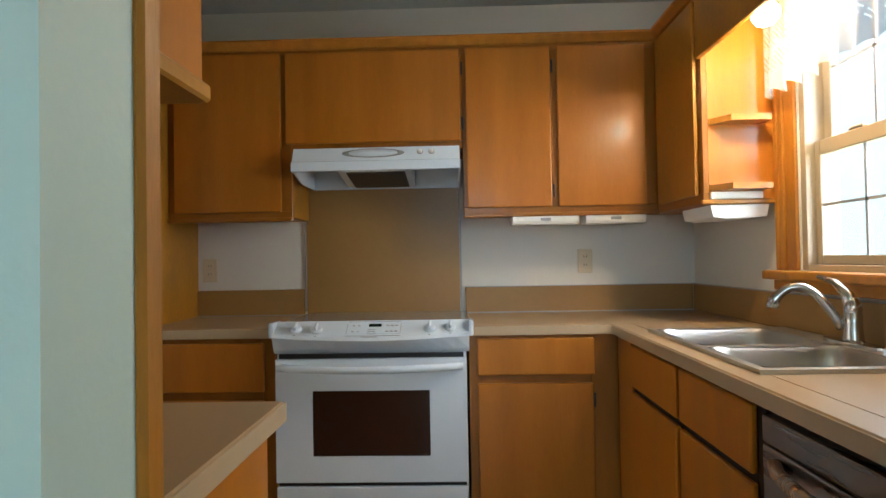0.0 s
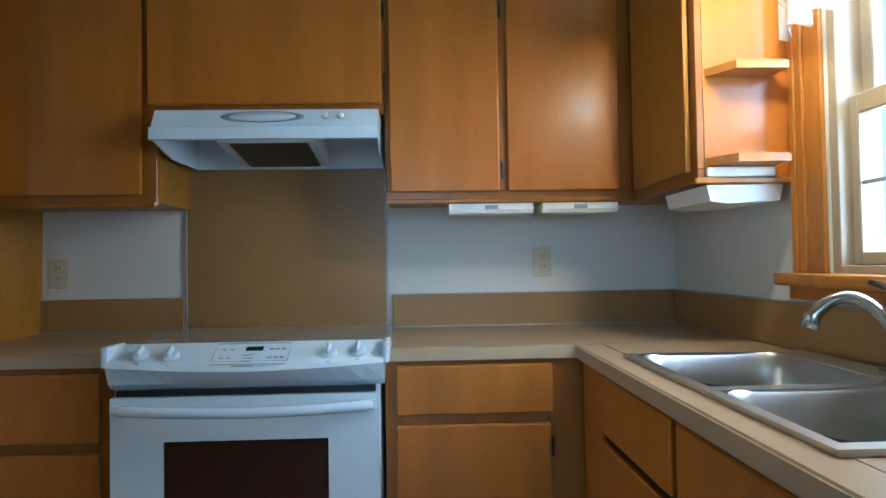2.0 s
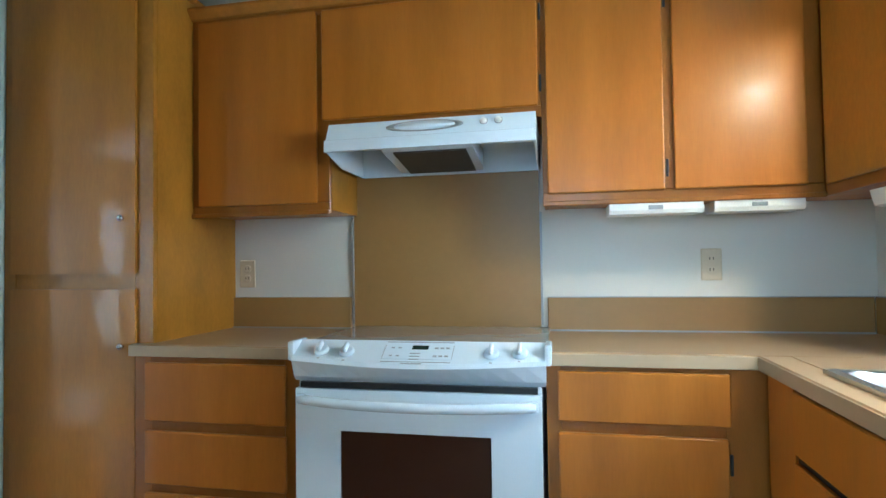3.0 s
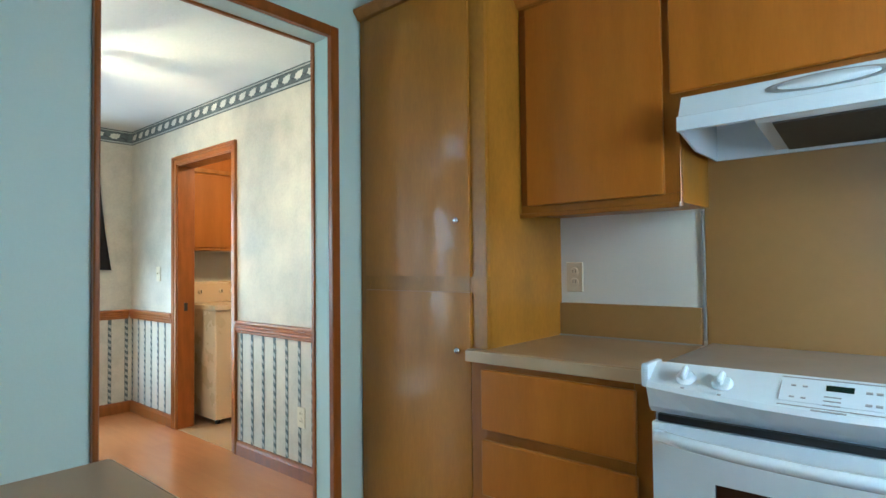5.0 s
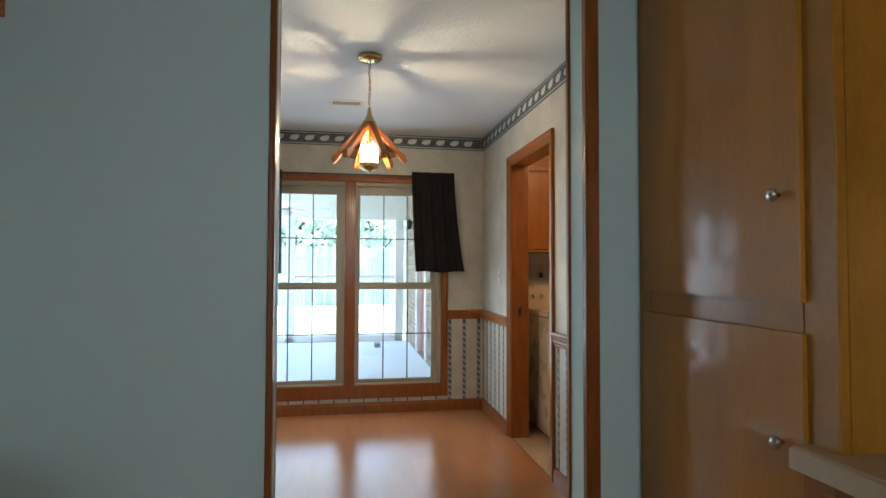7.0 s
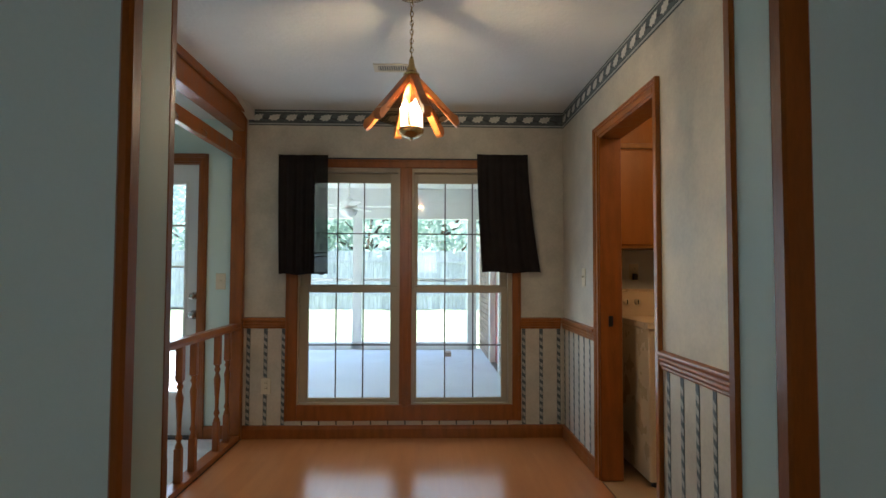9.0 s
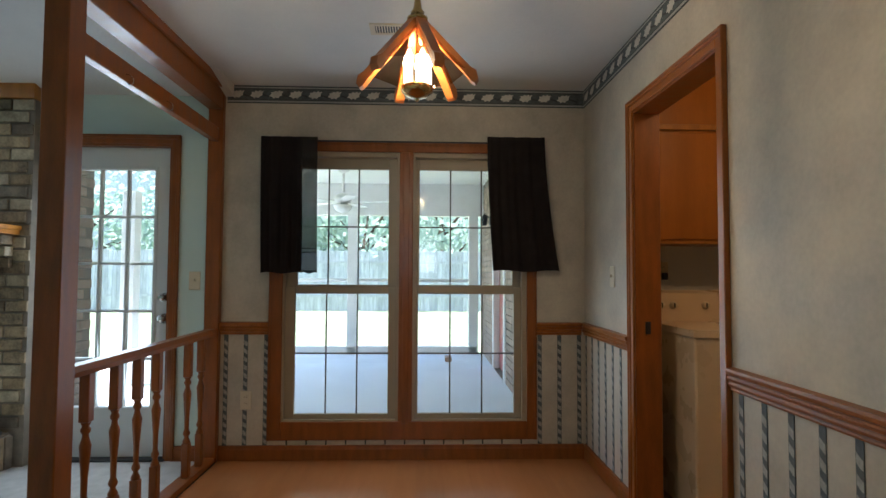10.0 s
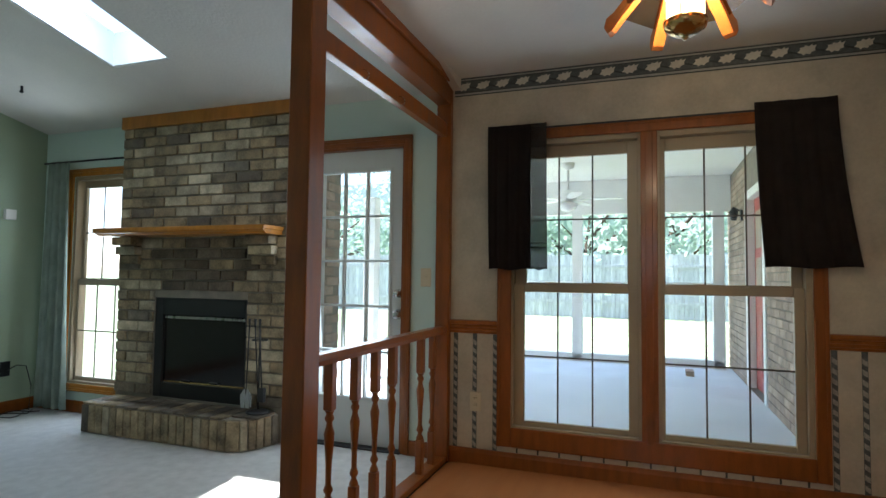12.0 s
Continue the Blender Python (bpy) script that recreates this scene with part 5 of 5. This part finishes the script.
for zz, r in ((0.995, 0.022), (0.862, 0.026)):
    G().lathe(pose(DX1, 1.422, zz, 0, 90), [(r + 0.006, 0), (r + 0.006, 0.006), (r * 0.5, 0.010), (r * 0.5, 0.03), (r, 0.038), (r, 0.052), (r * 0.6, 0.060), (0.002, 0.061)], 16).part("knob", CHROME, d)
jamb_lining("door_frame_patio", "x", -4.512, WX + 0.001, DR0, DR1, DRT, OAK, "dark stained oak lining of the patio doorway", 0.016)
casing("trim_patio_door", "x", WX, 1, DR0 + 0.002, DR1 - 0.002, DRT - 0.002, 0.056, OAK, "dark stained oak casing of the patio door")
structure("threshold", G().box(-4.51, WX + 0.02, DR0, DR1, -0.001, 0.012, 0.003), BLACK, "dark metal threshold of the patio door", "threshold")
g = G()
for a, b in ((0.69, DR0 - 0.058), (DR1 + 0.056, RY0)):
    if b > a:
        rail_run(g, "x", WX, 1, a, b, BASE)
rail_run(g, "x", WX, 1, -1.82, -0.84, BASE)
rail_run(g, "y", -1.82, 1, -4.37, -1.12, BASE)
structure("baseboard_living", g, OAK, "dark stained oak baseboard of the living room", "baseboard")
# living room window
w = empty("window_4", "double-hung window with beige vinyl sashes beside the fireplace", "window", kind="structure")
hung_window(w, WX - 0.004, -1, LW[0], LW[1], LW[2], LW[3], 1.03, 0.05, [(LW[0] + 0.05, LW[1] - 0.05, 0.272, 1.005), (LW[0] + 0.055, LW[1] - 0.055, 1.06, 1.80)], 3, 2)
casing("trim_living_window", "x", WX, 1, LW[0], LW[1], LW[3], 0.058, OAK_LIGHT, "honey oak casing of the living room window", z0=LW[2], bottom=True)
cu = curtain("long_drape", -1.66, -1.42, 1.985, -1.68, -1.36, 0.03, WX + 0.085, 0.020, 60, DRAPE, "long sage grey drape beside the living room window")
G().tube([(WX + 0.085, -1.72, 1.99), (WX + 0.085, -0.86, 1.99)], 0.008, 8).box(WX, WX + 0.09, -1.56, -1.55, 1.98, 2.0).thing("drape_rod", BLACK, "thin dark drapery rod", "curtain rod")
# small things on the sage wall
c = empty("thermostat", "small white wall box on the sage wall", "thermostat")
G().box(-4.15, -4.07, -1.82, -1.785, 1.515, 1.595, 0.006).part("body", WHITE_PLASTIC, c)
G().box(-4.175, -4.10, -1.82, -1.812, 0.285, 0.40, 0.003).thing("cable_plate", BLACK, "dark brown cable plate on the sage wall", "wall plate")
random.seed(2)
for k in range(3):
    pts = [(-4.30 + 0.55 * i / 16 + 0.03 * math.sin(i * 0.9 + k), -1.72 + 0.10 * math.sin(i * 0.6 + 2 * k) + 0.03 * k, 0.006 + 0.004 * k) for i in range(17)]
    G().tube(pts, 0.004, 6).thing("loose_cable", BLACK, "loose black cable lying on the carpet", "cable", "cables by the drape")
G().tube([(-4.15, -1.81, 0.33), (-4.19, -1.76, 0.37), (-4.24, -1.73, 0.36), (-4.28, -1.72, 0.20), (-4.27, -1.72, 0.01)], 0.004, 6).thing("hanging_cable", BLACK, "black cable hanging from the wall plate", "cable", "cables by the drape")
G().lathe(pose(-3.75, -1.18, vz(-3.75) - 0.03), [(0.006, -0.02), (0.014, -0.01), (0.008, 0.0), (0.008, 0.03)], 10).thing("ceiling_hook", BLACK, "small dark hook in the vaulted ceiling", "hook")

# fireplace: every brick a piece
FX, FY0, FY1, FZT = -4.29, -0.832, 0.682, 2.195
fp = empty("fireplace", "tan and brown brick fireplace with soot above the firebox", "fireplace")
BX0, BX1, BZ_0, BZ_1 = -0.475, 0.352, 0.215, 0.93
g = panel_with_holes(G(), "x", WX, FX - 0.008, FY0, FY1, 0.0, FZT, [(BX0, BX1, BZ_0, BZ_1)])
g.part("mortar_bed", MORTAR, fp)
def brick_mesh(l, h, d, mat_):
    g = G().box(0, d, 0, l, 0, h, 0.004)
    return g.mesh("brick", mat_)


random.seed(11)
BL, BH, JT = 0.203, 0.065, 0.011
meshes = {}
rows_n = int((FZT - 0.0) / (BH + JT))
for r in range(3, rows_n + 1):
    z = 0.0 + r * (BH + JT)
    y = FY0 - (0 if r % 2 else (BL + JT) / 2)
    while y < FY1 - 0.01:
        a, b = max(y, FY0), min(y + BL, FY1)
        y += BL + JT
        if z + BH > BZ_0 and z < BZ_1 + 0.005:
            if a < BX1 and b > BX0:
                if a < BX0 - 0.03 and b > BX0: b = BX0 - 0.004
                elif b > BX1 + 0.03 and a < BX1: a = BX1 + 0.004
                else: continue
        if b - a < 0.03:
            continue
        key = round(b - a, 3)
        mt = random.choice((BRICK, BRICK, BRICK, BRICK, BRICK_PALE, BRICK_PALE, BRICK_PALE, BRICK_DARK))
        if abs((a + b) / 2 + 0.06) < 0.42 and 0.93 < z < 1.36 and random.random() < 0.7:
            mt = BRICK_SOOT
        if (key, mt.name) not in meshes:
            meshes[(key, mt.name)] = brick_mesh(b - a, BH, 0.016, mt)
        o = new("brick", meshes[(key, mt.name)])
        o.parent, o.location = fp, (FX - 0.010 + random.uniform(-0.003, 0.003), a, z)
# hearth: soldier bricks round a raised slab, brick paving on top
outline = [(-4.285, -0.79), (-3.995, -0.79), (-3.995, 0.455), (-4.03, 0.535), (-4.11, 0.60), (-4.285, 0.64)]
g = G().prism([(x + 0.014 * (1 if x < -4.2 else -1), y * 0.982) for x, y in outline], "z", 0.0, 0.196)
hearth = empty("hearth", "raised brick hearth with a rounded corner", "hearth")
g.part("core", MORTAR, hearth)
sold = {}
for (x0, y0), (x1, y1) in zip(outline, outline[1:]):
    L = math.hypot(x1 - x0, y1 - y0)
    n = max(1, round(L / 0.066))
    ang = math.degrees(math.atan2(y1 - y0, x1 - x0))
    w = L / n - 0.009
    for i in range(n):
        mt = random.choice((BRICK, BRICK, BRICK, BRICK, BRICK_PALE, BRICK_DARK))
        key = (round(w, 4), mt.name)
        if key not in sold:
            sold[key] = G().box(0, w, 0.0, 0.02, 0, 0.185, 0.004).mesh("brick", mt)
        o = new("brick", sold[key])
        u = (i * L / n + 0.0045) / L
        o.parent, o.matrix_world = hearth, pose(x0 + (x1 - x0) * u, y0 + (y1 - y0) * u, 0.004, 0, 0, ang)
top = G().box(0, 0.196, 0, 0.092, 0, 0.014, 0.004)
tm = [top.mesh("brick", m_) for m_ in (BRICK, BRICK_DARK, BRICK_SOOT)]
for i in range(14):
    for j in range(2):
        x, y = -4.275 + 0.205 * j + (0.0 if i % 2 else -0.0), -0.78 + i * 0.1005
        if x > -4.1 and y > 0.42 or y > 0.56:
            continue
        o = new("brick", random.choice(tm))
        o.parent, o.location = hearth, (x if j == 0 else min(x, -4.195), y, 0.194)
# firebox insert
fb = empty("fireplace_insert", "black metal fireplace insert with glass doors", "fireplace insert")
g = G()
for a, b, c0, c1 in ((BX0, BX0 + 0.075, BZ_0, BZ_1), (BX1 - 0.022, BX1, BZ_0, BZ_1), (BX0 + 0.075, BX1 - 0.022, BZ_1 - 0.125, BZ_1), (BX0 + 0.075, BX1 - 0.022, BZ_0, BZ_0 + 0.105)):
    g.box(WX + 0.02, FX - 0.012, a, b, c0, c1, 0.004)
g.part("surround", BLACK, fb)
G().box(WX + 0.06, WX + 0.066, BX0 + 0.075, BX1 - 0.022, BZ_0 + 0.105, BZ_1 - 0.125).part("glass_door", BLACK_GLOSS, fb, "dark reflective glass door")
G().box(WX + 0.066, WX + 0.078, BX0 + 0.085, BX1 - 0.03, BZ_1 - 0.150, BZ_1 - 0.130, 0.003).part("top_rail", STEEL, fb)
G().box(WX + 0.066, WX + 0.074, BX0 + 0.085, BX1 - 0.03, BZ_0 + 0.106, BZ_0 + 0.118, 0.003).part("bottom_rail", BRASS, fb)
for y in (-0.22, 0.03):
    G().box(WX + 0.066, WX + 0.085, y, y + 0.07, BZ_0 + 0.12, BZ_0 + 0.132, 0.003).part("damper_handle", BLACK, fb)
# mantel and top board
c = empty("mantel_shelf", "honey oak mantel shelf with a moulded edge", "mantel")
G().box(FX - 0.002, -4.075, -0.862, 0.635, 1.398, 1.426, 0.004).part("top_board", OAK_LIGHT, c)
G().prism([(FX, 1.372), (-4.115, 1.372), (-4.10, 1.384), (-4.085, 1.390), (-4.08, 1.398), (FX, 1.398)], "y", -0.852, 0.625).part("moulding", OAK_LIGHT, c)
for y in (-0.80, 0.40):
    for k in range(3):
        G().box(FX, FX + 0.035 * (3 - k), y, y + 0.19, 1.31 - 0.0685 * k, 1.368 - 0.0685 * k, 0.004).part("corbel_brick", BRICK_PALE if k % 2 else BRICK, c)
G().box(WX, FX + 0.022, FY0 - 0.012, FY1 + 0.012, FZT, 2.308, 0.005).thing("fireplace_top_board", OAK_LIGHT, "honey oak board across the top of the bricks", "board")
# fire tools
c = empty("fire_tools", "black iron fireplace tool set on a stand", "fire tools")
tx, ty, tz = -4.20, 0.535, 0.208
G().lathe(pose(tx, ty, tz), [(0.075, 0), (0.078, 0.008), (0.06, 0.018), (0.012, 0.024)], 20).part("base", BLACK, c)
G().tube([(tx, ty, tz + 0.02), (tx, ty, tz + 0.54)], 0.006, 8).part("stand", BLACK, c)
G().tube([(tx + 0.05 * math.cos(a), ty + 0.05 * math.sin(a), tz + 0.47) for a in [2 * math.pi * i / 12 for i in range(13)]], 0.004, 6).part("ring", BLACK, c)
for k, (dy, dy2) in enumerate(((-0.045, -0.075), (0.035, 0.05), (0.0, 0.02))):
    G().tube([(tx + 0.03, ty + dy2, tz + 0.12), (tx + 0.05, ty + dy, tz + 0.56)], [0.004, 0.005], 6).part("tool_rod", BLACK, c)
    G().tube([(tx + 0.05, ty + dy, tz + 0.56), (tx + 0.05, ty + dy, tz + 0.61)], [0.005, 0.009], 8).part("grip", BLACK, c)
G().prism([(ty - 0.115, tz + 0.03), (ty - 0.035, tz + 0.03), (ty - 0.03, tz + 0.11), (ty - 0.06, tz + 0.15), (ty - 0.09, tz + 0.15), (ty - 0.12, tz + 0.11)], "x", tx + 0.026, tx + 0.032).part("shovel_blade", STEEL, c)
G().box(tx + 0.02, tx + 0.05, ty + 0.03, ty + 0.075, tz + 0.08, tz + 0.17, 0.006).part("brush", BLACK, c)

# ---- outside ----
structure("ground", G().add([(-400, -400, -0.20), (400, -400, -0.20), (400, 400, -0.20), (-400, 400, -0.20)], [(0, 1, 2, 3)]), GRASS, "sunlit green lawn around the house", "lawn")
structure("patio", G().box(-9.42, -4.51, -1.4, 3.95, -0.199, -0.05), CONCRETE, "pale blue-grey painted concrete porch floor", "patio")
g = G().box(-9.45, -4.45, -0.2, 4.6, 2.50, 2.60)
structure("ceiling_porch", g, PORCH_WHITE, "cream painted porch ceiling", "ceiling")
structure("roof_house", G().box(-4.52, 2.3, 4.22, 6.4, 2.62, 2.72).box(-9.6, -4.45, -0.3, 6.4, 2.62, 2.72), FENCE, "low grey house roof over porch and rear rooms", "roof")
p = empty("porch_beam", "cream painted porch beam along the lawn side", "beam")
G().box(-9.45, -9.30, -0.2, 3.95, 2.02, 2.50, 0.006).part("fascia", PORCH_WHITE, p)
pm = G().box(-0.07, 0.07, -0.07, 0.07, -0.05, 2.02, 0.006).mesh("porch_post", PORCH_WHITE)
for x, y in ((-9.37, 1.98), (-9.37, 0.35), (-9.37, 3.80), (-7.0, -0.1)):
    o = tagged(new("porch_post", pm), "square cream painted porch post", "post", "posts of the porch")
    o.location = (x, y, 0)
G().box(-9.42, -9.30, -0.1, 3.85, -0.05, 0.06, 0.01).thing("porch_curb", PORCH_WHITE, "low cream curb along the porch edge", "curb")
G().box(-9.35, -9.32, 0.42, 3.73, 1.02, 1.07, 0.004).thing("screen_rail", PORCH_WHITE, "cream mid rail between the porch posts", "rail")
# wing wall of brick with a red door
WY = 3.95
wing = structure("wall_wing", panel_with_holes(G(), "y", WY + 0.012, 4.15, -9.66, -4.51, -0.2, 2.5, [(-8.08, -7.12, -0.06, 2.02)]), MORTAR, "tan brick wing wall along the porch", "brick wall")
random.seed(5)
bricks = {}
rows_ = [(-9.66, -8.16), (-7.04, -5.45)]
for r in range(32):
    z = -0.05 + r * 0.077
    for a0, a1 in rows_:
        x = a0 - (0.11 if r % 2 else 0)
        while x < a1:
            a, b = max(x, a0), min(x + 0.205, a1)
            x += 0.217
            if b - a < 0.04:
                continue
            key = round(b - a, 3)
            if key not in bricks:
                bricks[key] = G().box(0, b - a, 0, 0.02, 0, 0.066, 0.004).mesh("brick", BRICK_OUT)
            o = new("brick", bricks[key])
            o.parent, o.location = wing, (a, WY, z)
d = empty("door_2", "faded red panelled exterior door with glass lites", "door", kind="structure")
G().box(-8.03, -7.17, 4.02, 4.06, -0.04, 1.99).part("slab", RED_PAINT, d)
for x in (-7.93, -7.57):
    for z in (0.95, 1.45):
        G().box(x, x + 0.30, 4.012, 4.02, z, z + 0.40, 0.004).part("pane", SASH, d)
    G().box(x, x + 0.30, 4.008, 4.02, 0.12, 0.78, 0.006).part("panel", RED_PAINT, d)
G().lathe(pose(-7.24, 4.0, 0.95, 90), [(0.03, -0.02), (0.02, 0.0), (0.03, 0.03), (0.01, 0.05)], 12).part("knob", BRASS, d)
g = G().box(-8.14, -8.03, 3.94, 4.02, -0.05, 2.08, 0.004).box(-7.17, -7.06, 3.94, 4.02, -0.05, 2.08, 0.004).box(-8.03, -7.17, 3.94, 4.02, 1.99, 2.08, 0.004)
structure("trim_red_door", g, PORCH_WHITE, "cream painted frame of the red door", "casing")
c = empty("porch_lamp", "small black porch wall lamp", "lamp")
G().box(-8.40, -8.32, 3.93, 3.95, 1.80, 1.92, 0.004).part("plate", BLACK, c)
G().lathe(pose(-8.36, 3.86, 1.80), [(0.03, 0), (0.05, 0.10), (0.02, 0.14), (0.005, 0.16)], 10).tube([(-8.36, 3.94, 1.90), (-8.36, 3.86, 1.95)], 0.008, 6).part("lantern", BLACK, c)
G().box(-8.75, -8.55, 3.35, 3.44, -0.05, 0.012, 0.006).thing("loose_brick", BRICK_OUT, "loose red-brown brick lying on the porch floor", "brick")
# chimney back
ch = structure("chimney_back", G().box(-5.28, -4.53, -0.75, 0.48, -0.2, 2.6), MORTAR, "tan brick chimney back outside the patio door", "chimney")
for r in range(34):
    y = -0.10 - (0.11 if r % 2 else 0)
    for seg in ("y", "x"):
        if seg == "x":
            x = -5.28 + (0.10 if r % 2 else 0)
            while x < -4.6:
                key = "side"
                if key not in bricks:
                    bricks[key] = G().box(0, 0.205, 0, 0.014, 0, 0.066, 0.004).mesh("brick", BRICK_OUT)
                o = new("brick", bricks[key])
                o.parent, o.location = ch, (x, 0.474, -0.05 + r * 0.077)
                x += 0.217
# ceiling fan
c = empty("ceiling_fan", "white porch ceiling fan with a light bowl", "ceiling fan")
fx_, fy_ = -8.0, 2.02
G().lathe(pose(fx_, fy_, 2.42), [(0.03, 0), (0.075, 0.03), (0.08, 0.08)], 16).part("canopy", WHITE_PLASTIC, c)
G().tube([(fx_, fy_, 2.43), (fx_, fy_, 2.16)], 0.014, 8).part("rod", WHITE_PLASTIC, c)
G().lathe(pose(fx_, fy_, 2.03), [(0.05, 0), (0.10, 0.02), (0.115, 0.06), (0.09, 0.11), (0.03, 0.14)], 20).part("motor", WHITE_PLASTIC, c)
G().lathe(pose(fx_, fy_, 1.91), [(0.01, 0), (0.07, 0.02), (0.11, 0.06), (0.12, 0.10), (0.05, 0.12)], 18).part("light_bowl", WHITE_PLASTIC, c)
for k in range(5):
    a = 2 * math.pi * k / 5 + 0.3
    bl = G().prism([(0.12, -0.03), (0.25, -0.065), (0.60, -0.07), (0.64, -0.03), (0.64, 0.03), (0.60, 0.07), (0.25, 0.065), (0.12, 0.03)], "z", 2.055, 2.063)
    bl.v = [tuple(pose(fx_, fy_, 0, 0, 0, math.degrees(a)) @ Vector(q)) for q in bl.v]
    bl.part("blade", WHITE_PLASTIC, c)
# board fence
fence = empty("fence", "weathered grey board fence across the lawn", "fence")
bd = G().box(0, 0.025, 0, 0.145, -0.2, 1.93, 0.004).mesh("board", FENCE)
for i in range(130):
    o = new("board", bd)
    o.parent, o.location = fence, (-21.0 + random.uniform(-0.006, 0.006), -9.5 + i * 0.152, random.uniform(-0.03, 0.03))
for z in (0.3, 1.5):
    G().box(-20.975, -20.93, -9.5, 10.3, z, z + 0.09).part("fence_rail", FENCE, fence)
# trees behind the fence
def tree(x, y, h, r, seed):
    rnd = random.Random(seed)
    t = empty("tree", "leafy tree behind the board fence, its leaves paled as by haze", "tree", "trees behind the fence")
    tr = G().tube([(x, y, -0.2), (x + 0.1, y + 0.05, h * 0.25), (x + 0.05, y - 0.1, h * 0.5), (x, y, h * 0.8)], [0.22, 0.18, 0.13, 0.04], 9)
    ends = []
    for k in range(9):
        a, z0 = rnd.uniform(0, 6.28), h * rnd.uniform(0.15, 0.6)
        e = Vector((x + r * 0.7 * math.cos(a), y + r * 0.7 * math.sin(a), z0 + rnd.uniform(0.1, 0.35) * h))
        tr.tube([(x, y, z0), tuple(Vector((x, y, z0)).lerp(e, 0.5) + Vector((0, 0, 0.15))), tuple(e)], [0.08, 0.05, 0.02], 6)
        ends.append(e)
    tr.part("trunk", BARK, t)
    cr = G()
    for k in range(1900):
        e = rnd.choice(ends)
        p = e + Vector((rnd.gauss(0, r * 0.28), rnd.gauss(0, r * 0.28), rnd.gauss(0.1, r * 0.24)))
        s = rnd.uniform(0.10, 0.24)
        u = Vector((rnd.uniform(-1, 1), rnd.uniform(-1, 1), rnd.uniform(-1, 1))).normalized()
        v = u.orthogonal().normalized()
        cr.add([p - u * s, p + v * s * 0.5, p + u * s, p - v * s * 0.5], [(0, 1, 2, 3)])
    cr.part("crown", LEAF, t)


for k, (x, y, h, r) in enumerate(((-25, -3.0, 6.0, 3.0), (-24, 0.8, 5.0, 2.8), (-27, 4.0, 7.0, 3.4), (-24.5, 6.8, 5.4, 2.8), (-27, -7.2, 7.2, 3.4), (-23, -10.5, 6.0, 2.8), (-29, 1.5, 7.5, 3.4))):
    tree(x, y, h, r, 100 + k)
# plain self-lit panel: distant haze put into its colour, no trees on it
structure("backdrop_yard", G().box(-60.2, -60, -60, 60, -0.2, 12.0), HAZE_FAR, "flat glowing panel of pale haze beyond the yards", "backdrop")
# added glowing panels stand in for daylight beyond the kitchen and front windows
structure("backdrop_east", G().box(9.0, 9.05, -6, 40, -0.2, 14.0), HAZE, "glowing panel standing in for daylight beyond the sink window", "backdrop")
structure("backdrop_south", G().box(-6, 8, -9.05, -9.0, -0.2, 6.0), HAZE_SOFT, "added glowing panel for daylight beyond the unseen front window", "backdrop")
# roof that closes the house above the rooms
g = G().box(-1.02, 2.3, -2.15, 4.22, 2.62, 2.72)
structure("roof_front", g, FENCE, "grey roof deck above kitchen and front room", "roof")

# ---- floor planks of the dining room ----
random.seed(21)
pw, pl = 0.152, 1.18
pmesh = {}
row = 0
y = 1.792
while y < ND - 0.005:
    w = min(pw - 0.0001, ND - y)
    x = -4.39 - random.uniform(0.0, 1.0)
    while x < -1.06:
        a, b = max(x, -4.39), min(x + pl - 0.0001, -1.06)
        x += pl
        if b - a < 0.05:
            continue
        key = (round(b - a, 3), round(w, 3))
        if key not in pmesh:
            pmesh[key] = G().box(0, b - a, 0, w, -0.006, 0.0).mesh("plank", FLOOR_WOOD)
        o = new("plank", pmesh[key])
        o.parent, o.location = floor_dining, (a, y, 0.0)
    y += pw
structure("floor_edge_trim", G().box(-2.824, -1.12, 1.70, 1.792, -0.006, 0.012, 0.004), OAK, "dark wood edging between laminate and carpet", "trim")
